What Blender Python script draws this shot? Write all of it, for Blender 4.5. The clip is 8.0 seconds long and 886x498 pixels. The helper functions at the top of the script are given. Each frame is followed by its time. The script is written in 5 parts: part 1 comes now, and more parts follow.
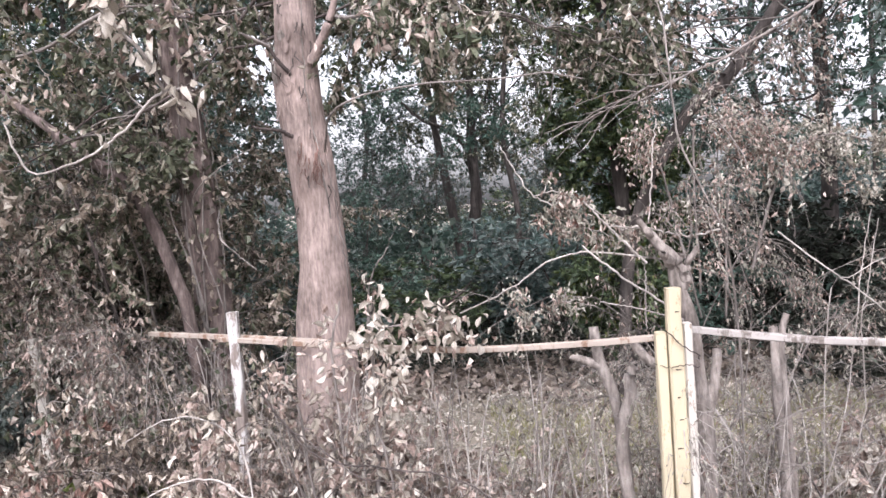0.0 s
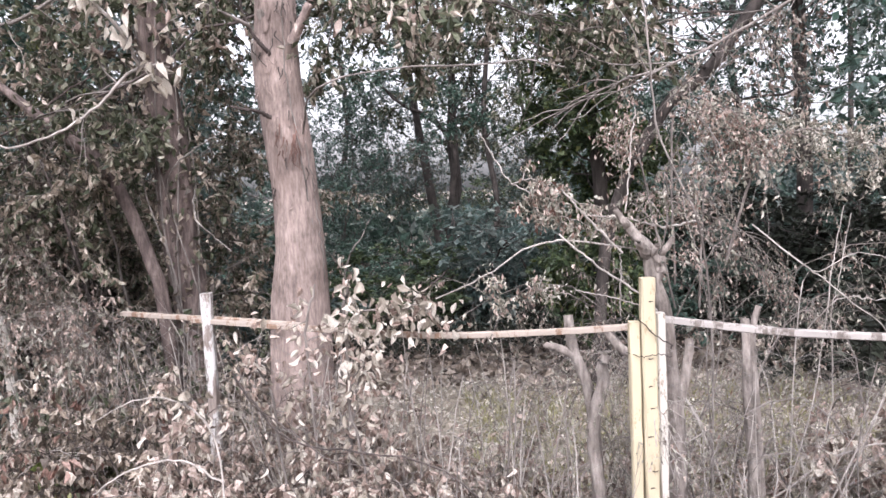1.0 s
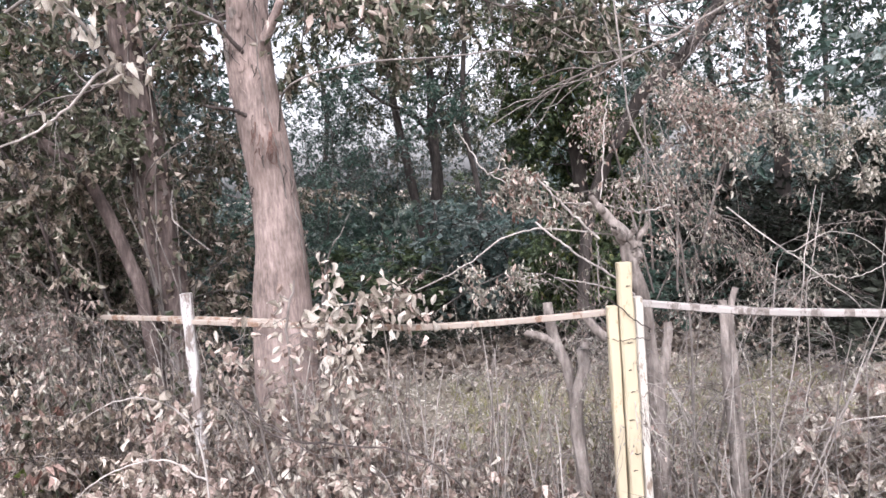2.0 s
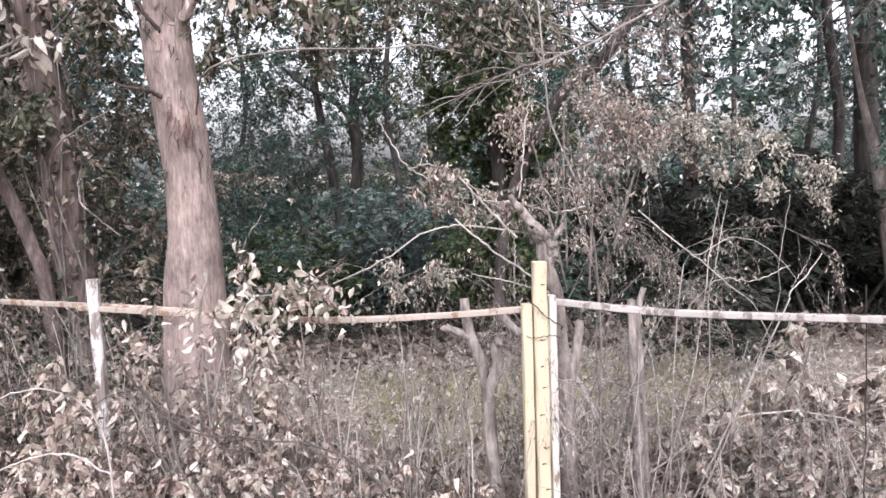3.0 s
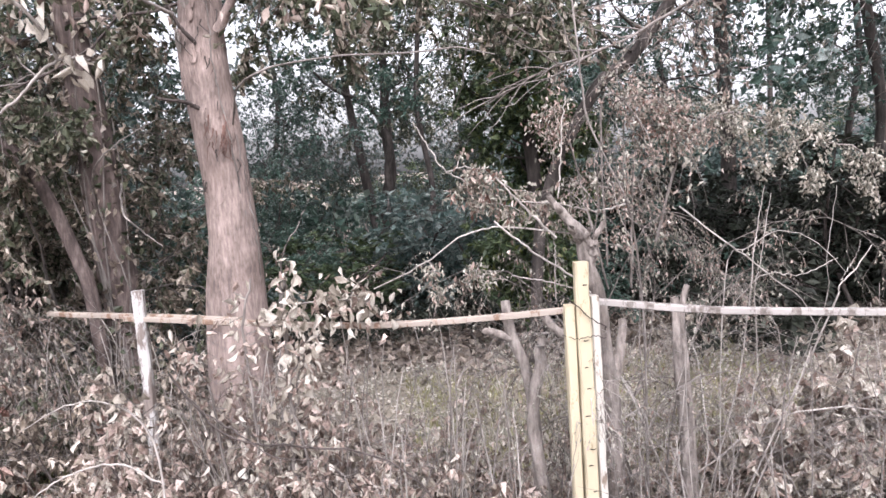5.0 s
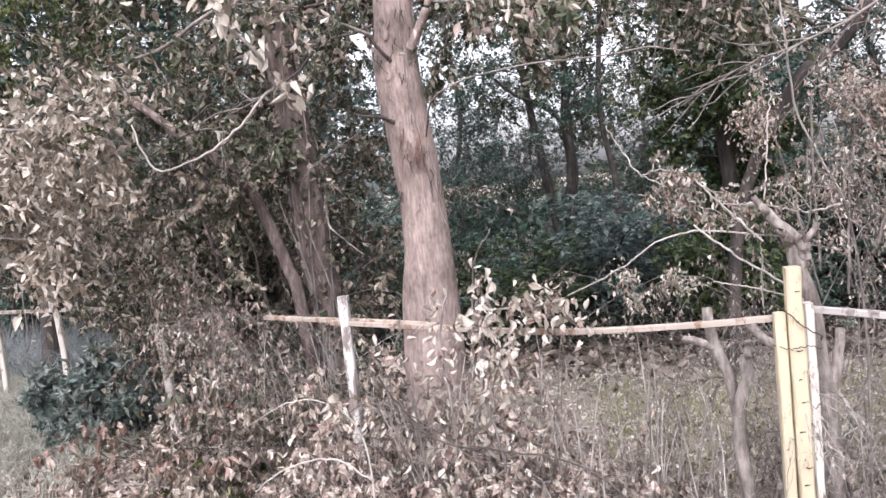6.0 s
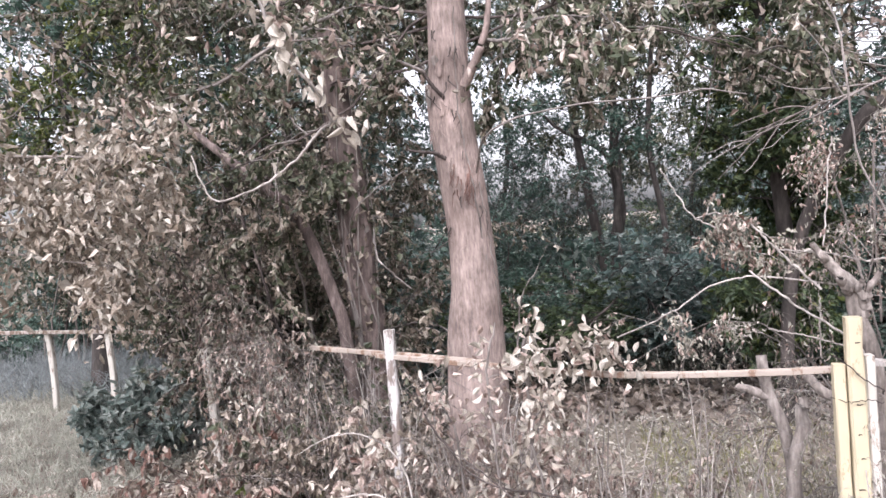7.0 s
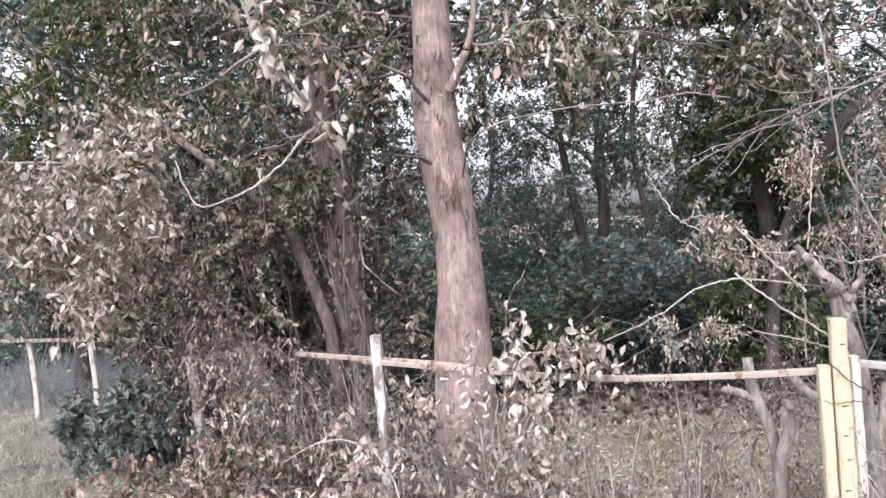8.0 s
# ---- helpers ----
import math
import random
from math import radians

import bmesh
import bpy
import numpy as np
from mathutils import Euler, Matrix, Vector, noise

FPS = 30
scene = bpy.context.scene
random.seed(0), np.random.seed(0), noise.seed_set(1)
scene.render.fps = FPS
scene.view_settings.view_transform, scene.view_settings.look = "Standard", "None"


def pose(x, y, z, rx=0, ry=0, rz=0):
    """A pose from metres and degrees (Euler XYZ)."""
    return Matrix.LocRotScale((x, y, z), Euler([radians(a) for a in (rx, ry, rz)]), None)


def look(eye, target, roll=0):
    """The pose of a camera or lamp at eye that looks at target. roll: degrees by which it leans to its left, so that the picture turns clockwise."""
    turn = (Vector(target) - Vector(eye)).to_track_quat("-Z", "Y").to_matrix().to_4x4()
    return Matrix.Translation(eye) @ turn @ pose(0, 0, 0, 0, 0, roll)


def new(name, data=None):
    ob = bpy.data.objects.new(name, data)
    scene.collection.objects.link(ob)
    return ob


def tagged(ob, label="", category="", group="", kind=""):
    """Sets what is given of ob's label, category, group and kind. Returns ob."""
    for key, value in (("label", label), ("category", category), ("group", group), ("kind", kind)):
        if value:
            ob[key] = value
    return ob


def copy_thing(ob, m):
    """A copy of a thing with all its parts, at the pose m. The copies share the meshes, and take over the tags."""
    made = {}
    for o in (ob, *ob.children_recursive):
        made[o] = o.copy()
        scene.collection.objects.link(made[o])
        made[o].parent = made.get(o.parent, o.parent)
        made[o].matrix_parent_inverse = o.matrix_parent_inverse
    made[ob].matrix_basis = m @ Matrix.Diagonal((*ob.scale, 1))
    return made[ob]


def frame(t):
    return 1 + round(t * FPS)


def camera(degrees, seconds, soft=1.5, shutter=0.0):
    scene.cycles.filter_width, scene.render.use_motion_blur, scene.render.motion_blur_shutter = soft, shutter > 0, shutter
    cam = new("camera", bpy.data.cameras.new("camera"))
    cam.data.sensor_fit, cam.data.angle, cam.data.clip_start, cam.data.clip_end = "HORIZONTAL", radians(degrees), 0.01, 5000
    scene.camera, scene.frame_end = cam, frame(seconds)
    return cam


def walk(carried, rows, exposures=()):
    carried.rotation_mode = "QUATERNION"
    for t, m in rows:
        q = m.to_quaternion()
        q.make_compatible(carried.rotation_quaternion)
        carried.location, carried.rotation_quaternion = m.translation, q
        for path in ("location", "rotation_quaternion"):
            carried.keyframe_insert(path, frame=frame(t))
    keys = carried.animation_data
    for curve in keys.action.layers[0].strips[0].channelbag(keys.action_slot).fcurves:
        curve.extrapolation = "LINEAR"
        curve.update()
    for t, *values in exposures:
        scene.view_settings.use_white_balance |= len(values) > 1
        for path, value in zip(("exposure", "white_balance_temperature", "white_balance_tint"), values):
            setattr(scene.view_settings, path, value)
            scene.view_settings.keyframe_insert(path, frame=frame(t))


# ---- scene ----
cam = camera(60.0, 8.0)
PATH = [
    (0, (-0.011, -0.019, 1.55), (-0.102, 1.976, 1.431), -4.0),
    (0.5, (-0.001, -0.013, 1.542), (-0.043, 1.981, 1.388), -2.9),
    (1, (-0.005, -0.011, 1.543), (-0.042, 1.983, 1.387), -2.6),
    (1.5, (-0.006, -0.012, 1.549), (-0.043, 1.984, 1.426), -2.8),
    (1.7, (0.012, -0.021, 1.526), (-0.016, 1.973, 1.373), -3.8),
    (2.8, (0.027, -0.023, 1.525), (0.162, 1.963, 1.336), -2.5),
    (3, (0.016, -0.032, 1.55), (0.228, 1.946, 1.34), -2.0),
    (3.5, (0.018, -0.022, 1.552), (0.315, 1.944, 1.333), -1.7),
    (4, (0.021, -0.028, 1.556), (0.37, 1.928, 1.332), -1.6),
    (4.2, (0.019, -0.026, 1.561), (0.361, 1.931, 1.334), -1.8),
    (5.3, (-0.017, -0.021, 1.571), (-0.032, 1.969, 1.38), -4.7),
    (5.5, (-0.027, -0.028, 1.576), (-0.143, 1.96, 1.399), -5.2),
    (6, (-0.053, -0.041, 1.586), (-0.391, 1.924, 1.425), -5.9),
    (6.5, (-0.072, -0.039, 1.595), (-0.49, 1.914, 1.479), -4.5),
    (7, (-0.075, -0.044, 1.602), (-0.516, 1.906, 1.536), -4.3),
    (7.5, (-0.081, -0.047, 1.605), (-0.518, 1.905, 1.56), -3.8),
    (8, (-0.081, -0.037, 1.599), (-0.484, 1.921, 1.544), -4.6),
]
walk(cam, [(t, look(e, g, r)) for t, e, g, r in PATH], exposures=[(0.0, 1.4, 6170, 19.0), (8.0, 1.4, 6170, 19.0)])

# ---- world, sun, exposure ----
world = bpy.data.worlds.new("overcast_sky")
scene.world = world
world.use_nodes = True
wn, wl = world.node_tree.nodes, world.node_tree.links
sky = wn.new("ShaderNodeTexSky")
sky.sky_type, sky.sun_disc = "NISHITA", False
sky.sun_elevation, sky.sun_rotation = radians(50), radians(200)
sky.air_density, sky.dust_density, sky.ozone_density = 1.2, 4.0, 1.0
grey = wn.new("ShaderNodeHueSaturation")
grey.inputs["Saturation"].default_value = 0.12
wl.new(sky.outputs[0], grey.inputs["Color"])
wl.new(grey.outputs[0], wn["Background"].inputs["Color"])
wn["Background"].inputs["Strength"].default_value = 0.15
sun = new("sun", bpy.data.lights.new("sun", "SUN"))
sun.data.energy, sun.data.angle, sun.data.color = 1.25, radians(16), (1.0, 0.955, 0.92)
sun.matrix_world = look((3.4, -9.2, 11.7), (0, 0, 0))


# ---- materials ----
def mat_base(name):
    m = bpy.data.materials.new(name)
    m.use_nodes = True
    return m, m.node_tree.nodes, m.node_tree.links, m.node_tree.nodes["Principled BSDF"]


def ramp(nodes, stops):
    r = nodes.new("ShaderNodeValToRGB")
    els = r.color_ramp.elements
    els[0].position, els[0].color = stops[0][0], (*stops[0][1], 1)
    els[1].position, els[1].color = stops[-1][0], (*stops[-1][1], 1)
    for pos, col in stops[1:-1]:
        e = els.new(pos)
        e.color = (*col, 1)
    return r


def tex(nodes, links, scale, detail=4, rough=0.6, stretch=(1, 1, 1)):
    co, mp, n = nodes.new("ShaderNodeTexCoord"), nodes.new("ShaderNodeMapping"), nodes.new("ShaderNodeTexNoise")
    mp.inputs["Scale"].default_value = stretch
    n.inputs["Scale"].default_value, n.inputs["Detail"].default_value, n.inputs["Roughness"].default_value = scale, detail, rough
    links.new(co.outputs["Object"], mp.inputs["Vector"])
    links.new(mp.outputs["Vector"], n.inputs["Vector"])
    return n


def mix(nodes, links, fac, a, b, mode="MIX"):
    m = nodes.new("ShaderNodeMix")
    m.data_type, m.blend_type = "RGBA", mode
    for sock, v in ((m.inputs[0], fac), (m.inputs[6], a), (m.inputs[7], b)):
        if isinstance(v, (int, float)):
            sock.default_value = v
        elif isinstance(v, tuple):
            sock.default_value = (*v, 1)
        else:
            links.new(v, sock)
    return m.outputs[2]


def bump(nodes, links, height, bsdf, strength=0.5, dist=0.01):
    b = nodes.new("ShaderNodeBump")
    b.inputs["Strength"].default_value, b.inputs["Distance"].default_value = strength, dist
    links.new(height, b.inputs["Height"])
    links.new(b.outputs[0], bsdf.inputs["Normal"])


def leaf_mat(name, stops, glow=0.25, gloss=0.55, single=False):
    """Leaf: a colour a leaf, blotches on it, some light through it."""
    m, n, l, p = mat_base(name)
    src = n.new("ShaderNodeObjectInfo").outputs["Random"] if single else n.new("ShaderNodeNewGeometry").outputs["Random Per Island"]
    r = ramp(n, stops)
    l.new(src, r.inputs[0])
    blotch = tex(n, l, 90, 3)
    spot = ramp(n, [(0.35, (0.62, 0.58, 0.55)), (0.62, (1.1, 1.1, 1.1))])
    l.new(blotch.outputs[0], spot.inputs[0])
    patch = tex(n, l, 1.3, 2)
    pr = ramp(n, [(0.3, (0.78, 0.76, 0.74)), (0.7, (1.12, 1.12, 1.12))])
    l.new(patch.outputs[0], pr.inputs[0])
    c = mix(n, l, 1.0, mix(n, l, 1.0, r.outputs[0], spot.outputs[0], "MULTIPLY"), pr.outputs[0], "MULTIPLY")
    l.new(c, p.inputs["Base Color"])
    p.inputs["Roughness"].default_value = gloss
    p.inputs["Specular IOR Level"].default_value = 0.35
    t = n.new("ShaderNodeBsdfTranslucent")
    l.new(c, t.inputs["Color"])
    ms = n.new("ShaderNodeMixShader")
    ms.inputs[0].default_value = glow
    l.new(p.outputs[0], ms.inputs[1])
    l.new(t.outputs[0], ms.inputs[2])
    l.new(ms.outputs[0], n["Material Output"].inputs["Surface"])
    return m


def bark_mat(name, dark, mid, pale, fine=26, stretch=(1, 1, 0.16), relief=0.8):
    m, n, l, p = mat_base(name)
    g = tex(n, l, fine, 8, 0.65, stretch)
    r = ramp(n, [(0.28, dark), (0.5, mid), (0.72, pale)])
    l.new(g.outputs[0], r.inputs[0])
    big = tex(n, l, 3.1, 4, 0.6)
    br = ramp(n, [(0.34, (0.58, 0.55, 0.53)), (0.5, (0.95, 0.94, 0.93)), (0.64, (1.22, 1.2, 1.19))])
    l.new(big.outputs[0], br.inputs[0])
    mot = tex(n, l, 11, 5, 0.7, (1, 1, 0.5))
    mr = ramp(n, [(0.4, (0.72, 0.72, 0.72)), (0.5, (1.0, 1.0, 1.0)), (0.64, (1.12, 1.12, 1.12))])
    l.new(mot.outputs[0], mr.inputs[0])
    l.new(mix(n, l, 1.0, mix(n, l, 1.0, r.outputs[0], br.outputs[0], "MULTIPLY"), mr.outputs[0], "MULTIPLY"), p.inputs["Base Color"])
    p.inputs["Roughness"].default_value = 0.9
    bump(n, l, g.outputs[0], p, relief, 0.012)
    return m


def paint_mat(name, paint, wood, cover, streak=(14, 14, 1.2)):
    """Weathered board: paint worn through to the wood, dark specks."""
    m, n, l, p = mat_base(name)
    grain = tex(n, l, 9, 8, 0.7, streak)
    wr = ramp(n, [(0.3, tuple(v * 0.45 for v in wood)), (0.7, wood)])
    l.new(grain.outputs[0], wr.inputs[0])
    tone = tex(n, l, 5, 4, 0.6, (1, 1, 0.4))
    tr = ramp(n, [(0.3, tuple(v * 0.82 for v in paint)), (0.7, paint)])
    l.new(tone.outputs[0], tr.inputs[0])
    wear = tex(n, l, 21, 7, 0.72, (1, 1, 0.35))
    mask = ramp(n, [(cover - 0.03, (0, 0, 0)), (cover + 0.03, (1, 1, 1))])
    l.new(wear.outputs[0], mask.inputs[0])
    l.new(mix(n, l, mask.outputs[0], tr.outputs[0], wr.outputs[0]), p.inputs["Base Color"])
    p.inputs["Roughness"].default_value = 0.8
    bump(n, l, grain.outputs[0], p, 0.35, 0.004)
    return m


def metal_mat(name, col, rough=0.6, metallic=0.6):
    m, n, l, p = mat_base(name)
    g = tex(n, l, 60, 4)
    r = ramp(n, [(0.35, tuple(v * 0.5 for v in col)), (0.65, col)])
    l.new(g.outputs[0], r.inputs[0])
    l.new(r.outputs[0], p.inputs["Base Color"])
    p.inputs["Roughness"].default_value, p.inputs["Metallic"].default_value = rough, metallic
    return m


DRY = [(0.0, (0.13, 0.1, 0.082)), (0.25, (0.258, 0.196, 0.168)), (0.6, (0.425, 0.343, 0.302)), (1.0, (0.67, 0.585, 0.53))]
PALE = [(0.0, (0.29, 0.26, 0.215)), (0.4, (0.49, 0.455, 0.395)), (1.0, (0.78, 0.755, 0.69))]
BROWN = [(0.0, (0.065, 0.054, 0.044)), (0.4, (0.165, 0.136, 0.112)), (0.75, (0.33, 0.285, 0.24)), (1.0, (0.68, 0.61, 0.54))]
M_dry = leaf_mat("dry_leaf", DRY)
M_tan = leaf_mat("tan_leaf", [(0.0, (0.12, 0.11, 0.085)), (0.3, (0.255, 0.217, 0.172)), (0.65, (0.415, 0.36, 0.298)), (1.0, (0.69, 0.63, 0.555))], 0.25, 0.42)
M_pale = leaf_mat("pale_dry_leaf", PALE, 0.3)
M_pale_one = leaf_mat("pale_dry_leaf_single", PALE, 0.3, single=True)
M_dry_one = leaf_mat("dry_leaf_single", DRY, 0.25, single=True)
M_brown = leaf_mat("brown_leaf", BROWN, 0.22, 0.38)
M_olive = leaf_mat("olive_leaf", [(0.0, (0.045, 0.058, 0.036)), (0.5, (0.105, 0.124, 0.078)), (0.8, (0.2, 0.215, 0.15)), (1.0, (0.52, 0.5, 0.42))], 0.3, 0.34)
M_green = leaf_mat("evergreen_leaf", [(0.0, (0.055, 0.095, 0.08)), (0.5, (0.088, 0.16, 0.128)), (0.85, (0.15, 0.235, 0.19)), (1.0, (0.32, 0.38, 0.33))], 0.35, 0.34)
M_blue = leaf_mat("bluish_evergreen_leaf", [(0.0, (0.065, 0.11, 0.105)), (0.5, (0.135, 0.2, 0.185)), (1.0, (0.34, 0.4, 0.38))], 0.35, 0.34)
M_laurel = leaf_mat("laurel_leaf", [(0.0, (0.11, 0.155, 0.145)), (0.5, (0.24, 0.3, 0.275)), (1.0, (0.5, 0.55, 0.52))], 0.25, 0.28)
M_moss = leaf_mat("mossy_green_leaf", [(0.0, (0.035, 0.058, 0.03)), (0.6, (0.075, 0.115, 0.056)), (1.0, (0.17, 0.22, 0.11))], 0.3, 0.45)
# green and brown leaves far too dark: the hollow's shade is in their colour
M_shadegreen = leaf_mat("shade_green_leaf", [(0.0, (0.014, 0.018, 0.013)), (0.6, (0.026, 0.032, 0.022)), (0.93, (0.045, 0.055, 0.04)), (1.0, (0.12, 0.14, 0.11))], 0.1, 0.6)
M_shadebrown = leaf_mat("shade_brown_leaf", [(0.0, (0.018, 0.012, 0.01)), (0.7, (0.04, 0.024, 0.02)), (1.0, (0.09, 0.05, 0.042))], 0.1, 0.7)
M_lime = leaf_mat("yellowish_green_leaf", [(0.0, (0.06, 0.085, 0.02)), (0.55, (0.14, 0.175, 0.05)), (1.0, (0.34, 0.36, 0.16))], 0.4, 0.4)
M_grey = leaf_mat("greyish_straw_leaf", [(0.0, (0.13, 0.13, 0.105)), (0.35, (0.27, 0.27, 0.225)), (0.7, (0.43, 0.425, 0.365)), (1.0, (0.66, 0.65, 0.58))], 0.3, 0.45)
M_rust = leaf_mat("rusty_leaf", [(0.0, (0.13, 0.07, 0.055)), (0.5, (0.28, 0.175, 0.145)), (1.0, (0.46, 0.34, 0.295))], 0.3)
M_bark = bark_mat("pinkish_grey_bark", (0.135, 0.108, 0.098), (0.27, 0.213, 0.192), (0.39, 0.318, 0.29), 75, (1, 1, 0.2), 0.5)
M_rust_bark = bark_mat("reddish_brown_bark", (0.09, 0.05, 0.04), (0.2, 0.12, 0.1), (0.3, 0.2, 0.17))
M_midbark = bark_mat("reddish_grey_bark", (0.05, 0.038, 0.035), (0.125, 0.096, 0.088), (0.27, 0.22, 0.2), 34, (1, 1, 0.22), 0.9)
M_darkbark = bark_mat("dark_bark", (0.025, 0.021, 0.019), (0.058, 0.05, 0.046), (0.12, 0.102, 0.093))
M_greybark = bark_mat("grey_bark", (0.09, 0.078, 0.07), (0.24, 0.212, 0.192), (0.4, 0.362, 0.335), 44, (1, 1, 0.3), 1.0)
M_palebark = bark_mat("pale_smooth_bark", (0.26, 0.235, 0.215), (0.4, 0.37, 0.34), (0.5, 0.47, 0.44), 14, (1, 1, 0.4), 0.4)
M_twig = bark_mat("grey_twig", (0.1, 0.089, 0.08), (0.2, 0.18, 0.166), (0.32, 0.295, 0.275), 40)
M_paletwig = bark_mat("pale_twig", (0.22, 0.198, 0.178), (0.36, 0.335, 0.31), (0.5, 0.47, 0.445), 40)
M_darktwig = bark_mat("dark_twig", (0.035, 0.028, 0.026), (0.08, 0.065, 0.06), (0.15, 0.125, 0.115), 40)
M_yellow = paint_mat("pale_yellow_painted_wood", (0.52, 0.455, 0.32), (0.4, 0.29, 0.17), 0.62)
M_cream = paint_mat("flaking_cream_paint", (0.55, 0.52, 0.465), (0.28, 0.22, 0.17), 0.57)
M_white = paint_mat("flaking_whitewash", (0.48, 0.465, 0.45), (0.26, 0.215, 0.19), 0.49)
M_rail = paint_mat("weathered_rail_wood", (0.37, 0.33, 0.295), (0.2, 0.145, 0.108), 0.5, (1.2, 14, 14))
M_railbare = paint_mat("rail_wood_with_bare_orange_grain", (0.37, 0.318, 0.272), (0.28, 0.18, 0.125), 0.54, (1.2, 14, 14))
M_railpale = paint_mat("silvery_rail_wood", (0.36, 0.335, 0.315), (0.21, 0.18, 0.16), 0.52, (1.2, 14, 14))
M_wire = metal_mat("dull_galvanised_wire", (0.3, 0.28, 0.27), 0.6, 0.4)
M_rust_iron = metal_mat("dark_rusty_iron", (0.05, 0.04, 0.036), 0.8, 0.3)


def ground_material():
    m, n, l, p = mat_base("leaf_mould_ground")
    fine, mid, big = tex(n, l, 38, 8, 0.7), tex(n, l, 4.5, 6, 0.65), tex(n, l, 0.33, 3)
    r1 = ramp(n, [(0.3, (0.085, 0.064, 0.05)), (0.5, (0.235, 0.188, 0.155)), (0.72, (0.46, 0.39, 0.335))])
    r2 = ramp(n, [(0.3, (0.13, 0.105, 0.085)), (0.55, (0.34, 0.285, 0.245)), (0.75, (0.5, 0.45, 0.41))])
    l.new(fine.outputs[0], r1.inputs[0])
    l.new(mid.outputs[0], r2.inputs[0])
    c = mix(n, l, 0.5, r1.outputs[0], r2.outputs[0])
    gr = ramp(n, [(0.46, (0, 0, 0)), (0.62, (1, 1, 1))])
    l.new(big.outputs[0], gr.inputs[0])
    c = mix(n, l, gr.outputs[0], c, mix(n, l, 0.35, c, (0.33, 0.34, 0.24)))
    l.new(c, p.inputs["Base Color"])
    p.inputs["Roughness"].default_value = 0.95
    bump(n, l, fine.outputs[0], p, 0.9, 0.03)
    return m


# ---- mesh tools ----
rng = np.random.default_rng(7)


def mesh_np(name, verts, quads, mat, smooth=False):
    me = bpy.data.meshes.new(name)
    verts, quads = np.asarray(verts, np.float32), np.asarray(quads, np.int32)
    k = quads.shape[1]
    me.vertices.add(len(verts))
    me.vertices.foreach_set("co", verts.ravel())
    me.loops.add(quads.size)
    me.loops.foreach_set("vertex_index", quads.ravel())
    me.polygons.add(len(quads))
    me.polygons.foreach_set("loop_start", np.arange(0, quads.size, k, dtype=np.int32))
    me.polygons.foreach_set("use_smooth", np.full(len(quads), smooth))
    me.update(calc_edges=True)
    me.materials.append(mat)
    return me


def thing(name, at, label, category, group="", kind=""):
    global rng
    rng = np.random.default_rng([int(abs(v) * 1000) for v in at] + [len(label)])
    e = new(name)
    e.empty_display_size = 0.1
    e.location = at
    return tagged(e, label, category, group, kind)


def piece(name, me, parent, label="", kind="", at=None):
    """Links a mesh as one part. Its vertices are in world metres unless a pose is given."""
    ob = new(name, me)
    ob.parent = parent
    if at is not None:
        ob.matrix_basis = at
    else:
        off = Vector(parent.location)
        up = parent.parent
        while up is not None:
            off = off + Vector(up.location)
            up = up.parent
        ob.location = -off
    return tagged(ob, label, kind=kind)


def unit(v):
    return v / np.maximum(np.linalg.norm(v, axis=-1, keepdims=True), 1e-9)


def smooth_line(ctrl, k):
    """A smooth line through a few bends."""
    c = np.asarray(ctrl, float)
    c = np.vstack([2 * c[0] - c[1], c, 2 * c[-1] - c[-2]])
    t = np.linspace(0, len(ctrl) - 1 - 1e-6, k)
    i, f = t.astype(int), (t % 1)[:, None]
    a, b, d, e = c[i], c[i + 1], c[i + 2], c[i + 3]
    return 0.5 * (2 * b + (d - a) * f + (2 * a - 5 * b + 4 * d - e) * f ** 2 + (3 * b - a - 3 * d + e) * f ** 3)


def tubes(lines, radii, sides=5):
    """Tubes along lines (P, K, 3) with radii (P, K)."""
    p, k = lines.shape[:2]
    tan = unit(np.gradient(lines, axis=1))
    ref = np.where(np.abs(tan[..., 2:3]) > 0.9, np.array([1.0, 0, 0]), np.array([0, 0, 1.0]))
    u = unit(np.cross(tan, ref))
    v = np.cross(tan, u)
    ang = np.arange(sides) * 2 * np.pi / sides
    ring = u[:, :, None] * np.cos(ang)[:, None] + v[:, :, None] * np.sin(ang)[:, None]
    verts = (lines[:, :, None] + ring * radii[:, :, None, None]).reshape(-1, 3)
    base = (np.arange(p)[:, None, None] * k + np.arange(k - 1)[None, :, None]) * sides
    a = np.arange(sides)[None, None]
    b = (a + 1) % sides
    quads = np.stack([base + a, base + b, base + sides + b, base + sides + a], -1).reshape(-1, 4)
    return verts, quads


def join(parts):
    vs, qs, n = [], [], 0
    for v, q in parts:
        vs.append(v)
        qs.append(q + n)
        n += len(v)
    return np.vstack(vs), np.vstack(qs)


def grow(start, way, length, k=7, wander=0.25, sink=0.0):
    """Lines that wander from start along way; sink pulls them to the ground towards the tip."""
    p = len(start)
    pts = [start]
    d = unit(way)
    for i in range(1, k):
        d = unit(d + rng.normal(0, wander, (p, 3)) + np.array([0, 0, -1.0]) * sink * (i / k))
        pts.append(pts[-1] + d * (length / (k - 1))[:, None])
    return np.stack(pts, 1)


def taper(lines, r0, r1):
    f = np.linspace(0, 1, lines.shape[1])[None]
    return r0[:, None] * (1 - f) + r1 * f


def along(lines, count, lo=0.2, hi=1.0):
    """count places on random lines, with the line's way there."""
    p, k = lines.shape[:2]
    i, t = rng.integers(0, p, count), rng.uniform(lo, hi, count) * (k - 1.001)
    j, f = t.astype(int), (t % 1)[:, None]
    a, b = lines[i, j], lines[i, j + 1]
    return a * (1 - f) + b * f, unit(b - a)


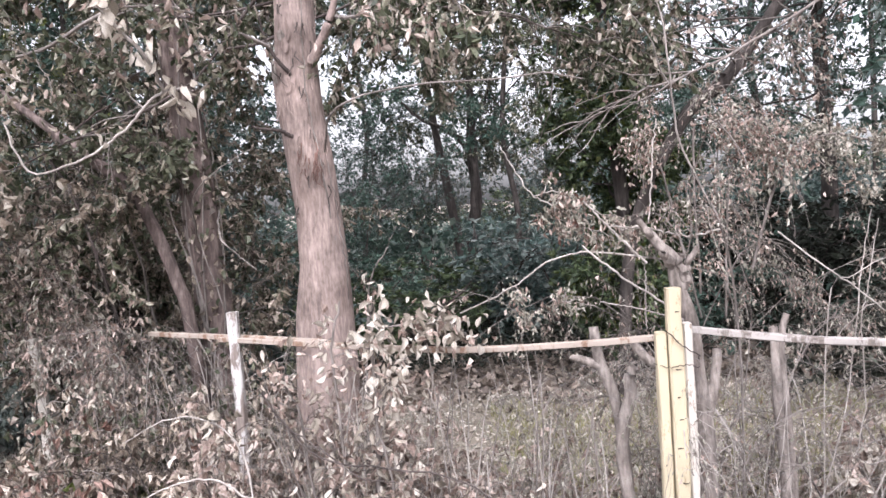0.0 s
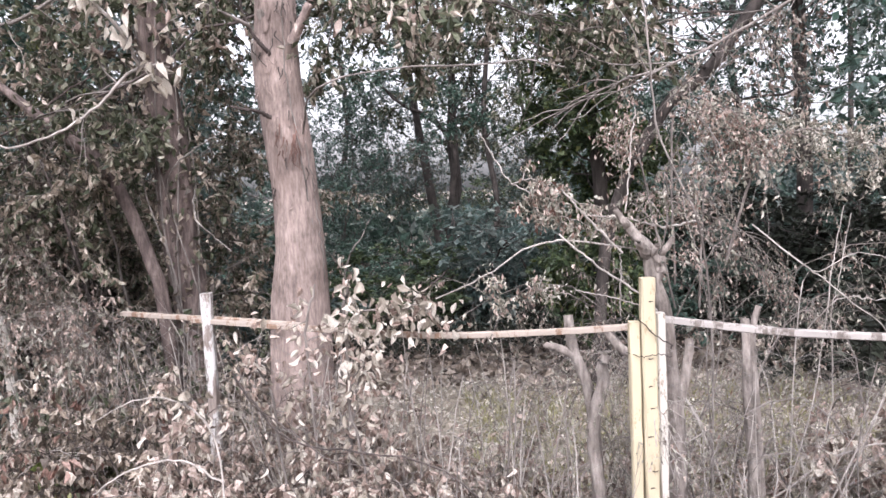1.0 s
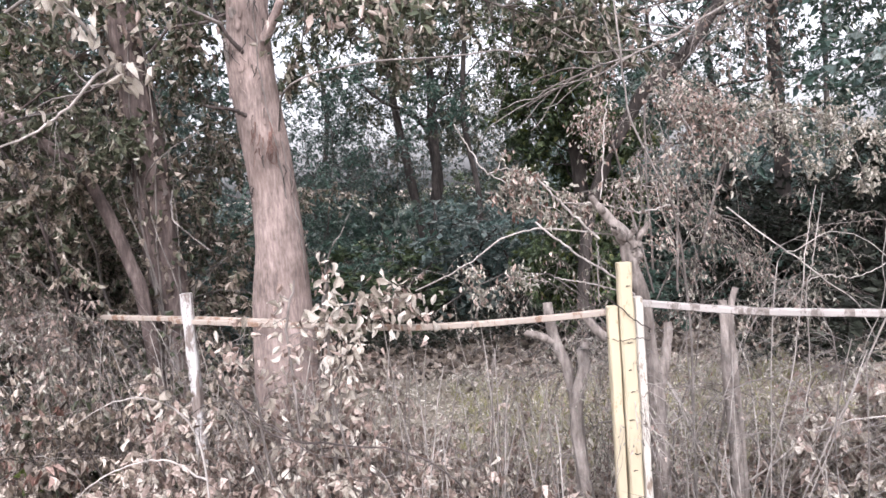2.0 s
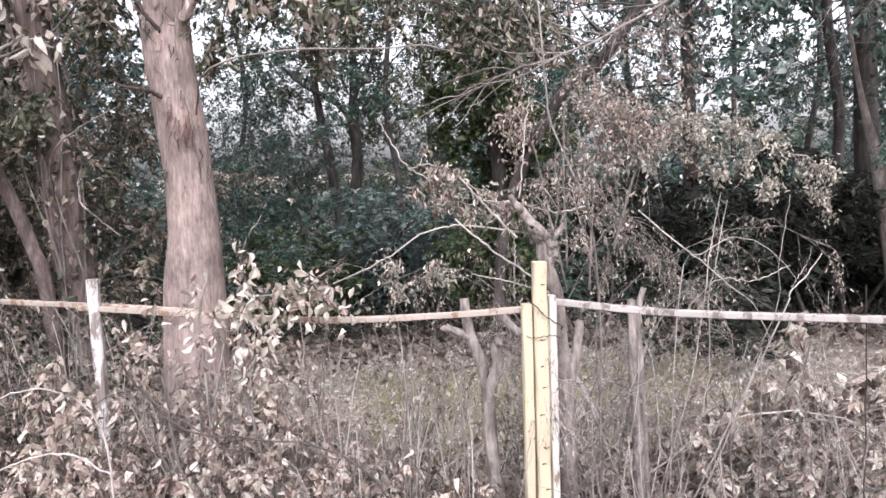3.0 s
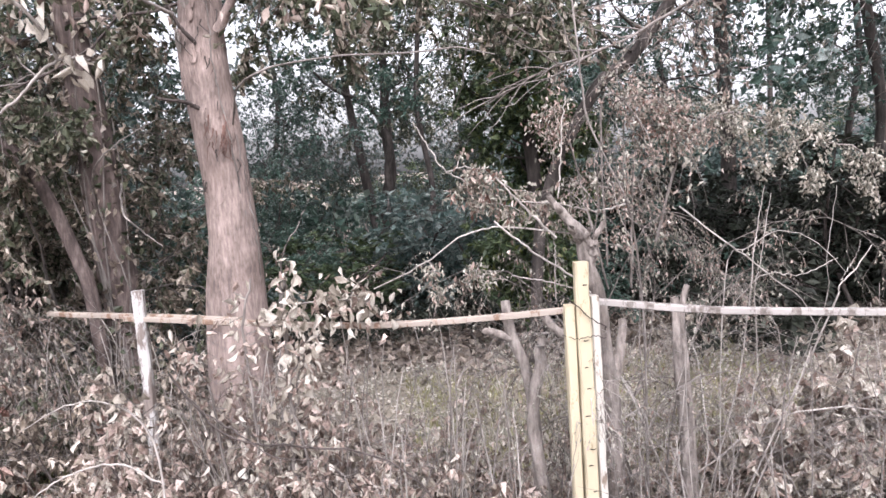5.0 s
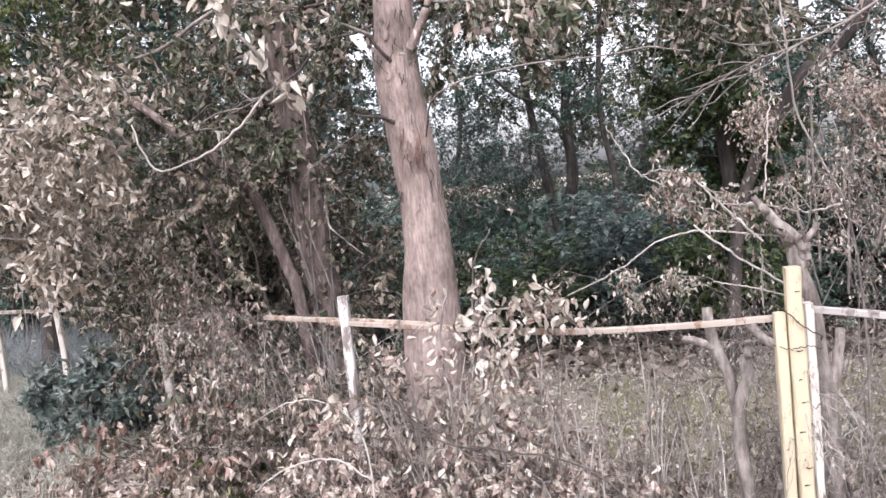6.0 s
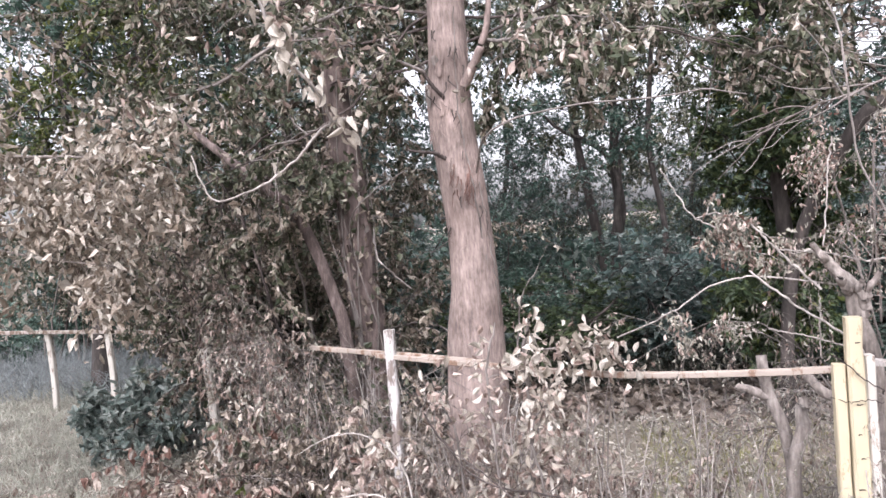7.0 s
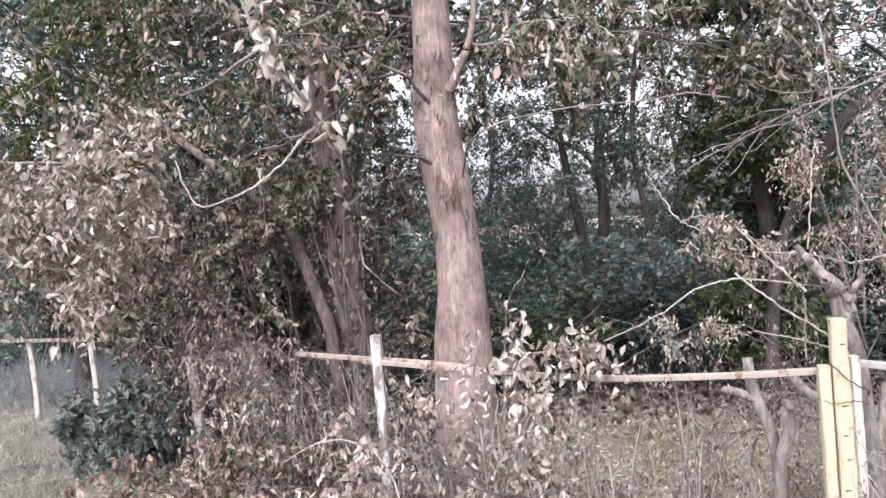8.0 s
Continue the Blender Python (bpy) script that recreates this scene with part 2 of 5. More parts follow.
def leaf_mesh(pos, axis, length, width=0.42, cup=0.12, curl=0.25, simple=False):
    """Leaves: two cupped halves along a midrib with a bent tip; simple: one folded half pair of triangles' size."""
    n = len(pos)
    a = unit(axis)
    nn = unit(np.cross(a, rng.normal(0, 1, (n, 3))))
    s = np.cross(a, nn)
    L = np.asarray(length)[:, None]
    w = L * width * rng.uniform(0.55, 1.3, (n, 1))
    c = L * cup * rng.uniform(0.1, 2.4, (n, 1))
    u = L * curl * rng.uniform(-0.8, 2.4, (n, 1))
    k = L * rng.normal(0, 0.14, (n, 1))
    tw = c * rng.uniform(-1.2, 1.2, (n, 1))
    if simple:
        v = np.stack([pos, pos + a * L * 0.5 + s * w * 0.5 + nn * c, pos + a * L - nn * u, pos + a * L * 0.5 - s * w * 0.5 + nn * c], 1)
        return v.reshape(-1, 3), np.arange(n * 4).reshape(n, 4)
    v = np.stack([pos, pos + a * L * 0.3 + s * w * 0.48 + nn * (c + tw), pos + a * L * 0.68 + s * (w * 0.36 + k * 0.5) + nn * (c - 0.4 * u - tw),
                  pos + a * L * 0.95 - nn * u + s * k, pos + a * L * 0.62 - s * (w * 0.4 - k * 0.5) + nn * (c - 0.4 * u + tw), pos + a * L * 0.27 - s * w * 0.44 + nn * (c - tw)], 1)
    q = np.array([[0, 1, 2, 3], [0, 3, 4, 5]])
    return v.reshape(-1, 3), (np.arange(n)[:, None, None] * 6 + q[None]).reshape(-1, 4)


def leaf_ways(way, hang=0.5, spread=1.0):
    return unit(way * 0.5 + rng.normal(0, 1, way.shape) * spread + np.array([0, 0, -1.0]) * hang * 2)


def bushy(centre, rx, ry, n_stem, height, stem_r, arch=0.5, twigs=9, sub=5, wander=0.2, lift=1.0, sink=0.25, reach=0.45, bare=0.25):
    """Stems, twigs and shoots of a shrub that springs from a patch of ground."""
    c = np.asarray(centre, float)
    st = c + np.column_stack([rng.uniform(-rx, rx, n_stem), rng.uniform(-ry, ry, n_stem), np.zeros(n_stem)])
    way = np.column_stack([rng.normal(0, arch, n_stem), rng.normal(0, arch, n_stem), np.full(n_stem, lift)])
    ln = height * rng.uniform(0.6, 1.15, n_stem)
    stems = grow(st, way, ln, 10, wander * 0.6, sink)
    p, w = along(stems, n_stem * twigs, bare, 1)
    tw = grow(p, w * 0.6 + rng.normal(0, 0.7, p.shape), height * reach * rng.uniform(0.35, 1, len(p)), 7, wander, sink * 1.3)
    p, w = along(tw, len(tw) * sub, 0.2, 1)
    sh = grow(p, w * 0.7 + rng.normal(0, 0.6, p.shape), height * reach * 0.4 * rng.uniform(0.35, 1, len(p)), 5, wander, sink * 1.4)
    for lines in (stems, tw, sh):
        lines[..., 2] = np.maximum(lines[..., 2], c[2] + 0.01 * (lines is not stems))
    geo = join([tubes(tw, taper(tw, stem_r * 0.4 * rng.uniform(0.6, 1.2, len(tw)), stem_r * 0.15), 4),
                tubes(sh, taper(sh, stem_r * 0.2 * np.ones(len(sh)), stem_r * 0.08), 3)])
    return stems, tw, sh, geo


def shrub(name, label, centre, rx, ry, n_stem, height, stem_r, leaves, leaf_len, leaf_mat_, bark, hang=0.5, simple=False, width=0.42, second=None, category="shrub", group="", **kw):
    top = thing(name, centre, label, category, group)
    stems, tw, sh, geo = bushy(centre, rx, ry, n_stem, height, stem_r, **kw)
    for ln in stems:
        piece("stem", mesh_np("stem", *tubes(ln[None], taper(ln[None], stem_r * rng.uniform(0.6, 1.2, 1), stem_r * 0.35), 6), bark, True), top)
    piece("twig_growth", mesh_np("twig_growth", *geo, bark, True), top, kind="stuff")
    for mat, count in ((leaf_mat_, leaves),) + ((second,) if second else ()):
        a, b = along(sh, int(count * 0.7), 0.15, 1), along(tw, count - int(count * 0.7), 0.3, 1)
        p, w = np.vstack([a[0], b[0]]), np.vstack([a[1], b[1]])
        p[:, 2] = np.maximum(p[:, 2], centre[2] + 0.02)
        v, q = leaf_mesh(p, leaf_ways(w, hang), leaf_len * rng.uniform(0.55, 1.25, len(p)), width, simple=simple)
        piece("foliage", mesh_np("foliage", v, q, mat), top, kind="stuff")
    return top


def trunk_geo(ctrl, radii, k=60, sides=28, rough=0.06, flare=0.0, seed=0):
    """A trunk along a few bends, with ridges and lumps."""
    line = smooth_line(ctrl, k)
    rad = np.interp(np.linspace(0, 1, k), np.linspace(0, 1, len(radii)), radii)
    v, q = tubes(line[None], rad[None], sides)
    v = v.reshape(k, sides, 3)
    for i in range(k):
        for j in range(sides):
            d = v[i, j] - line[i]
            a = j / sides * 6.283
            lump = noise.noise((math.cos(a) * 1.4, math.sin(a) * 1.4, line[i, 2] * 3.0 + seed)) + 0.5 * noise.noise((math.cos(a) * 5, math.sin(a) * 5, line[i, 2] * 2.0 + seed))
            root = flare * math.exp(-max(line[i, 2] - ctrl[0][2], 0) * 5) * (1 + 0.6 * math.sin(a * 5 + seed))
            v[i, j] = line[i] + d * (1 + rough * lump + root)
    return v.reshape(-1, 3), q


def tree(name, label, ctrl, radii, bark, crown_from, crown_to, spread, limbs, leaves, leaf_len, mat, simple=True, seed=0, hang=0.3, second=None, limb_r=0.35, sink=0.05, group="", floor=0.0):
    """Trunk through a few bends, limbs from its upper part, and a crown of many leaves."""
    top = thing(name, ctrl[0], label, "tree", group)
    near = simple is False
    piece("trunk", mesh_np("trunk", *trunk_geo(ctrl, radii, 60 if near else 30, 28 if near else 14, 0.07, 0.35, seed), bark, True), top)
    line = smooth_line(ctrl, 60)
    zs = rng.uniform(crown_from, crown_to, limbs)
    st = np.stack([np.interp(zs, line[:, 2], line[:, i]) for i in range(3)], 1)
    az = rng.uniform(0, 6.283, limbs)
    way = np.column_stack([np.cos(az), np.sin(az), rng.uniform(-0.1, 0.9, limbs)])
    lb = grow(st, way, spread * rng.uniform(0.6, 1.2, limbs), 10, 0.2, sink)
    lb[..., 2] = np.maximum(lb[..., 2], floor + 0.1)
    p, w = along(lb, limbs * 9, 0.25, 1)
    tw = grow(p, w * 0.7 + rng.normal(0, 0.6, p.shape), spread * 0.45 * rng.uniform(0.4, 1, len(p)), 7, 0.25, sink * 2)
    p, w = along(tw, len(tw) * 5, 0.2, 1)
    sh = grow(p, w + rng.normal(0, 0.6, p.shape), spread * 0.18 * rng.uniform(0.4, 1, len(p)), 4, 0.25, sink * 3)
    tw, sh = tw[tw[..., 2].min(1) > floor - 0.1], sh[sh[..., 2].min(1) > floor - 0.1]
    r = radii[-1] * limb_r
    for ln in lb:
        piece("limb", mesh_np("limb", *tubes(ln[None], taper(ln[None], r * rng.uniform(0.7, 1.2, 1), r * 0.3), 6), bark, True), top)
    piece("twig_growth", mesh_np("twig_growth", *join([tubes(tw, taper(tw, np.full(len(tw), r * 0.3), r * 0.1), 4), tubes(sh, taper(sh, np.full(len(sh), r * 0.12), r * 0.05), 3)]), bark, True), top, kind="stuff")
    for m, count in ((mat, leaves),) + ((second,) if second else ()):
        a, b = along(sh, int(count * 0.8), 0, 1), along(tw, count - int(count * 0.8), 0.3, 1)
        p, w = np.vstack([a[0], b[0]]), np.vstack([a[1], b[1]])
        keep = p[:, 2] > floor
        p, w = p[keep], w[keep]
        v, q = leaf_mesh(p, leaf_ways(w, hang), leaf_len * rng.uniform(0.6, 1.25, len(p)), 0.46, simple=simple)
        piece("crown", mesh_np("crown", v, q, m), top, kind="stuff")
    return top


def sweep_board(ctrl, high, thick, mat, parent, name, label="", k=26, seed=0.0, up=(0, 0, 1)):
    """A sawn board along a slightly bent line, with worn edges."""
    line = smooth_line(ctrl, k)
    tan = unit(np.gradient(line, axis=0))
    side = unit(np.cross(tan, np.asarray(up, float)))
    top = np.cross(side, tan)
    prof = [(-0.5, -0.36), (-0.36, -0.5), (0.36, -0.5), (0.5, -0.36), (0.5, 0.36), (0.36, 0.5), (-0.36, 0.5), (-0.5, 0.36)]
    vs = []
    for i in range(k):
        for j, (a, b) in enumerate(prof):
            w = noise.noise((i * 0.31 + seed, j * 0.7, seed)) * 0.14
            vs.append(line[i] + side[i] * thick * a * (1 + w) + top[i] * high * b * (1 + w + 0.1 * noise.noise((i * 0.8, seed, b * 3))))
    qs = [[i * 8 + j, i * 8 + (j + 1) % 8, i * 8 + 8 + (j + 1) % 8, i * 8 + 8 + j] for i in range(k - 1) for j in range(8)]
    for e in (0, (k - 1) * 8):
        qs += [[e, e + 1, e + 2, e + 3], [e, e + 3, e + 4, e + 7], [e + 4, e + 5, e + 6, e + 7]]
    return piece(name, mesh_np(name, vs, qs, mat), parent, label)


def wand(name, ctrl, r0, r1, mat, parent, label="", k=26, jitter=0.0022, sides=6):
    """One bent twig or wire."""
    line = smooth_line(ctrl, k)
    line[1:-1] += rng.normal(0, jitter, (k - 2, 3))
    v, q = tubes(line[None], np.linspace(r0, r1, k)[None], sides)
    piece(name, mesh_np(name, v, q, mat, True), parent, label)
    return line


# ---- ground ----
def height(x, y):
    return 0.05 * noise.noise((x * 0.45, y * 0.45, 1.7)) + 0.02 * noise.noise((x * 1.7, y * 1.7, 5.1))


def build_ground():
    ax = np.concatenate([-np.geomspace(400, 9, 26), np.linspace(-8.6, 8.6, 90), np.geomspace(9, 400, 26)])
    ay = np.concatenate([-np.geomspace(400, 4, 24), np.linspace(-3.6, 15, 95), np.geomspace(15.5, 420, 26)])
    vs = [(x, y, height(x, y) if abs(x) < 60 and abs(y) < 60 else 0.0) for y in ay for x in ax]
    w = len(ax)
    qs = [[j * w + i, j * w + i + 1, (j + 1) * w + i + 1, (j + 1) * w + i] for j in range(len(ay) - 1) for i in range(w - 1)]
    ob = new("ground", mesh_np("ground", vs, qs, ground_material(), True))
    return tagged(ob, "pale brown woodland ground of leaf mould and dry earth", "ground", kind="structure")


build_ground()


def build_litter(name, label, count, x0, x1, y0, y1, size, mat):
    x, y = rng.uniform(x0, x1, count) + rng.normal(0, 0.35, count), rng.uniform(y0, y1, count) + rng.normal(0, 0.3, count)
    z = np.array([height(a, b) for a, b in zip(x, y)]) + rng.uniform(0.0, 0.03, count)
    az = rng.uniform(0, 6.283, count)
    axis = np.column_stack([np.cos(az), np.sin(az), rng.normal(0.1, 0.25, count)])
    v, q = leaf_mesh(np.column_stack([x, y, z]), axis, size * rng.uniform(0.6, 1.3, count), 0.5, 0.2, 0.3)
    tagged(new(name, mesh_np(name, v, q, mat)), label, "leaf litter", kind="stuff")


build_litter("leaf_litter", "dry pale brown fallen leaves covering the ground", 11000, -3.9, 6, 1.2, 3.9, 0.07, M_dry)
# browner half of the litter puts shade into the gaps between the stems
build_litter("leaf_litter", "brown fallen leaves that paint shaded gaps under the brush", 9000, -3.9, 6, 1.2, 3.7, 0.07, M_brown)
build_litter("leaf_litter", "small crumbled leaves on the bare earth behind the fence", 9000, -3.9, 6, 3.9, 6.2, 0.04, M_pale)
build_litter("leaf_litter", "scattered dry leaves on the road verge", 5000, -6, 8, -4, 1.4, 0.07, M_dry)
# dense brown litter darkens the far ground in place of shade
build_litter("leaf_litter", "darker brown fallen leaves that paint shade under the bushes", 26000, -4, 10, 6.0, 13, 0.09, M_brown)


# ---- fence ----
def build_fence():
    f = thing("fence", (-0.2, 3.0, 0), "old wooden rail fence with rusty chain-link mesh overgrown by dry brush", "fence")
    # yellow double post beside the pollard
    post = piece("post", mesh_np("post", *tubes(np.array([[[0.632, 2.675, -0.3], [0.632, 2.675, 0.4], [0.632, 2.675, 1.0]]]), np.full((1, 3), 0.018), 8), M_rail), f, "double fence post of pale yellow boards")
    sweep_board([(0.635, 2.6, -0.25), (0.637, 2.6, 0.5), (0.636, 2.6, 1.21)], 0.05, 0.05, M_yellow, post, "board", "tall pale yellow board with dark specks", 30, 1.0, (1, 0, 0))
    sweep_board([(0.585, 2.605, -0.25), (0.588, 2.605, 0.5), (0.589, 2.605, 1.06)], 0.035, 0.045, M_yellow, post, "board", "short yellow board", 30, 3.0, (1, 0, 0))
    sweep_board([(0.681, 2.615, -0.25), (0.682, 2.615, 0.5), (0.68, 2.615, 1.085)], 0.03, 0.05, M_cream, post, "board", "flaking cream board", 30, 5.0, (1, 0, 0))
    wand("wire_tie", [(0.56, 2.59, 1.10), (0.60, 2.57, 1.07), (0.65, 2.565, 1.02), (0.70, 2.57, 0.985), (0.715, 2.6, 0.96)], 0.002, 0.002, M_rust_iron, f, "dark wire tied round the post")
    wand("wire_tie", [(0.56, 2.6, 0.955), (0.6, 2.57, 0.945), (0.66, 2.565, 0.95), (0.71, 2.58, 0.94)], 0.0014, 0.0014, M_rust_iron, f)
    for k in range(11):
        z = 0.18 + 0.094 * k + rng.uniform(-0.02, 0.02)
        x = 0.637 + rng.uniform(-0.012, 0.012)
        wd = rng.uniform(0.004, 0.011)
        wand("crack", [(x - wd, 2.5735, z), (x, 2.5735, z + rng.uniform(-0.003, 0.003)), (x + wd, 2.5735, z + 0.001)], 0.0022, 0.0012, M_rust_iron, post, "short dark crack", 6, 0.0004, 5)
    # white post
    sweep_board([(-1.14, 3.39, -0.25), (-1.138, 3.39, 0.5), (-1.14, 3.39, 1.125)], 0.046, 0.046, M_white, f, "post", "flaking whitewashed square post", 26, 8.0, (1, 0, 0))
    for x, y, z, s in ((-2.73, 4.5, 0.9, 11.0), (-4.95, 6.5, 0.9, 12.0), (-5.66, 6.55, 0.8, 13.0), (-6.95, 6.65, 0.88, 14.0)):
        sweep_board([(x, y, -0.25), (x + 0.01, y, 0.4), (x - 0.02, y, z)], 0.055, 0.05, M_cream, f, "post", "thin whitewashed post", 18, s, (1, 0, 0))
    # rails
    sweep_board([(-1.72, 3.83, 0.985), (-1.26, 3.5, 1.0), (-0.96, 3.34, 1.0), (-0.66, 3.2, 0.99)], 0.023, 0.03, M_railbare, f, "rail", "weathered brown rail", 26, 21.0)
    sweep_board([(-1.22, 3.43, 0.998), (-0.66, 3.165, 0.987), (-0.26, 2.97, 0.982), (0.03, 2.87, 0.985), (0.37, 2.73, 1.012), (0.585, 2.64, 1.035)], 0.023, 0.028, M_railbare, f, "rail", "sagging weathered rail with bare orange patches", 34, 22.0)
    sweep_board([(0.70, 2.62, 1.06), (1.0, 2.51, 1.03), (1.27, 2.4, 1.02), (1.62, 2.28, 1.012), (1.95, 2.18, 1.0), (2.6, 1.95, 1.0)], 0.024, 0.03, M_railpale, f, "rail", "pale silvery rail", 34, 23.0)
    sweep_board([(-4.4, 6.44, 0.775), (-4.95, 6.46, 0.8), (-5.66, 6.5, 0.82), (-7.0, 6.6, 0.84)], 0.036, 0.034, M_rail, f, "rail", "distant weathered rail", 24, 24.0)
    # chain-link mesh, one bent wire a column
    line = np.array([(-2.75, 4.56), (-1.14, 3.43), (-0.2, 3.02), (0.63, 2.66), (2.6, 2.0)])
    seg = np.concatenate([[0], np.cumsum(np.linalg.norm(np.diff(line, axis=0), axis=1))])
    s = np.arange(0, seg[-1], 0.062)
    zz = np.linspace(0.02, 0.97, 32)
    lines = []
    for i, a in enumerate(s):
        t = a + 0.033 * np.where((np.arange(32) + i) % 2 == 0, 1, -1)
        sag = 0.03 * math.sin(a * 2.3)
        lines.append(np.column_stack([np.interp(t, seg, line[:, 0]), np.interp(t, seg, line[:, 1]) + 0.006 * np.where(np.arange(32) % 2 == 0, 1, -1), zz + sag * zz]))
    lines = np.array(lines)
    piece("wire_mesh", mesh_np("wire_mesh", *tubes(lines, np.full(lines.shape[:2], 0.0012), 4), M_wire), f, "rusty grey chain-link mesh", "stuff")
    for x, y in ((1.66, 2.3), (1.85, 2.24)):
        wand("stake", [(x, y, -0.2), (x + 0.012, y, 0.5), (x + 0.002, y, 1.12)], 0.0028, 0.002, M_rust_iron, f, "thin dark iron stake", 16, 0.002)


build_fence()


# ---- the large tree behind the fence ----
def build_main_tree():
    ctrl = [(-0.86, 3.95, -0.1), (-0.85, 3.95, 0.43), (-0.835, 3.95, 0.96), (-0.82, 3.95, 1.27), (-0.83, 3.95, 1.62), (-0.86, 3.95, 1.94), (-0.885, 3.95, 2.23), (-0.87, 3.95, 2.6), (-0.86, 4.0, 4.2), (-0.8, 4.1, 6.5)]
    radii = [0.19, 0.168, 0.152, 0.126, 0.118, 0.118, 0.118, 0.102, 0.08, 0.05]
    t = thing("tree", ctrl[0], "tall bare tree trunk with pinkish grey bark and old branch knots", "tree")
    piece("trunk", mesh_np("trunk", *trunk_geo(ctrl, radii, 130, 40, 0.035, 0.25, 3.0), M_bark, True), t)
    # stubs and knots
    for c, r in (([(-0.9, 3.86, 1.93), (-0.95, 3.8, 1.965), (-1.02, 3.76, 1.975), (-1.08, 3.74, 1.99)], 0.012),
                 ([(-0.86, 3.87, 2.2), (-0.93, 3.8, 2.3), (-0.98, 3.76, 2.4), (-1.0, 3.74, 2.52)], 0.012),
                 ([(-0.78, 3.85, 2.3), (-0.7, 3.8, 2.42), (-0.64, 3.78, 2.55), (-0.6, 3.8, 2.8)], 0.028)):
        wand("limb", c, r, r * 0.45, M_darktwig if r < 0.025 else M_bark, t, "broken dark branch stub" if r < 0.025 else "")
    for x, y, z, r in ((-0.86, 3.85, 1.9, 0.036), (-0.83, 3.85, 1.66, 0.016), (-0.81, 3.845, 1.42, 0.013)):
        bm = bmesh.new()
        bmesh.ops.create_icosphere(bm, subdivisions=3, radius=r)
        for v in bm.verts:
            d = math.hypot(v.co.x, v.co.z) / r
            v.co.y = v.co.y * 0.55 + (0.012 if d < 0.45 else 0)
            v.co *= 1 + 0.18 * noise.noise(v.co * 60)
        me = bpy.data.meshes.new("knot")
        bm.to_mesh(me)
        bm.free()
        me.materials.append(M_darkbark if r < 0.03 else M_bark)
        piece("knot", me, t, "old branch knot", at=Matrix.Translation(Vector((x, y, z)) - Vector(ctrl[0])))
    for k in range(7):
        z = rng.uniform(1.9, 2.5)
        a = rng.uniform(-2.5, -0.6)
        line = smooth_line(ctrl, 80)
        cx, cy = np.interp(z, line[:, 2], line[:, 0]), 3.95
        rad = np.interp(z, [0.96, 1.27, 2.3], [0.137, 0.127, 0.12])
        h, w = rng.uniform(0.02, 0.06), rng.uniform(0.1, 0.22)
        vs = []
        for i in range(5):
            for j in range(3):
                aa = a + (j - 1) * w * (1 - 0.5 * abs(i - 2) / 2)
                rr = rad + 0.004 + 0.007 * (i / 4) + 0.003 * rng.random()
                vs.append((cx + rr * math.cos(aa), cy + rr * math.sin(aa), z + h * (i - 2) / 2))
        qs = [[i * 3 + j, i * 3 + j + 1, i * 3 + j + 4, i * 3 + j + 3] for i in range(4) for j in range(2)]
        piece("bark_plate", mesh_np("bark_plate", vs, qs, M_bark if k % 3 else M_greybark, True), t)
    wand("vine", [(-0.76, 3.85, 0.9), (-0.735, 3.87, 1.3), (-0.76, 3.845, 1.7), (-0.8, 3.835, 2.0), (-0.82, 3.83, 2.3), (-0.8, 3.83, 2.7)], 0.005, 0.003, M_twig, t, "thin dry vine stem clinging to the bark", 40, 0.004)
    wand("vine", [(-0.72, 3.9, 0.8), (-0.69, 3.9, 1.2), (-0.715, 3.89, 1.5), (-0.74, 3.86, 1.8)], 0.004, 0.002, M_twig, t, "", 30, 0.005)
    line = smooth_line(ctrl, 80)
    for k in range(70):
        z, a = (rng.uniform(1.72, 1.92), rng.uniform(-1.9, -0.9)) if k % 3 == 0 else (rng.uniform(1.5, 2.6), rng.uniform(-2.7, -0.3))
        q = (np.interp(z, line[:, 2], line[:, 0]) + 0.128 * math.cos(a), 3.95 + 0.128 * math.sin(a), z)
        wand("bark_strip", [q, (q[0] + rng.normal(0, 0.006), q[1] - 0.008, z - 0.03), (q[0] + rng.normal(0, 0.015), q[1] - 0.02, z - rng.uniform(0.05, 0.09))], 0.004, 0.0015, (M_rust_bark, M_bark, M_darkbark)[k % 3], t, "", 6, 0.002, 4)
    # crown, with low boughs to both sides
    n = 22
    az = np.concatenate([rng.uniform(0.15, 3.0, 12), rng.uniform(0, 6.283, 10)])
    z0 = np.concatenate([rng.uniform(2.4, 3.3, 12), rng.uniform(4.0, 6.3, 10)])
    lb = grow(np.column_stack([np.full(n, -0.86), np.full(n, 4.0), z0]), np.column_stack([np.cos(az), np.sin(az) * 0.6, rng.uniform(-0.05, 0.4, n)]), rng.uniform(1.5, 3.0, n), 10, 0.16, 0.06)
    for ln in lb:
        piece("limb", mesh_np("limb", *tubes(ln[None], taper(ln[None], np.array([0.009]), 0.003), 7), M_darktwig, True), t)
    p, w = along(lb, 240, 0.15, 1)
    tw = grow(p, w + rng.normal(0, 0.6, p.shape), rng.uniform(0.3, 0.9, 240), 7, 0.22, 0.2)
    tw = tw[~((np.abs(tw[:, -1, 0] + 0.9) < 0.4) & (tw[:, -1, 1] < 3.95))]
    p, w = along(tw, 1300, 0.2, 1)
    sh = grow(p, w + rng.normal(0, 0.5, p.shape), rng.uniform(0.12, 0.35, 1300), 4, 0.22, 0.35)
    piece("twig_growth", mesh_np("twig_growth", *join([tubes(tw, taper(tw, np.full(len(tw), 0.006), 0.002), 5), tubes(sh, taper(sh, np.full(1300, 0.0022), 0.0008), 3)]), M_twig, True), t, kind="stuff")
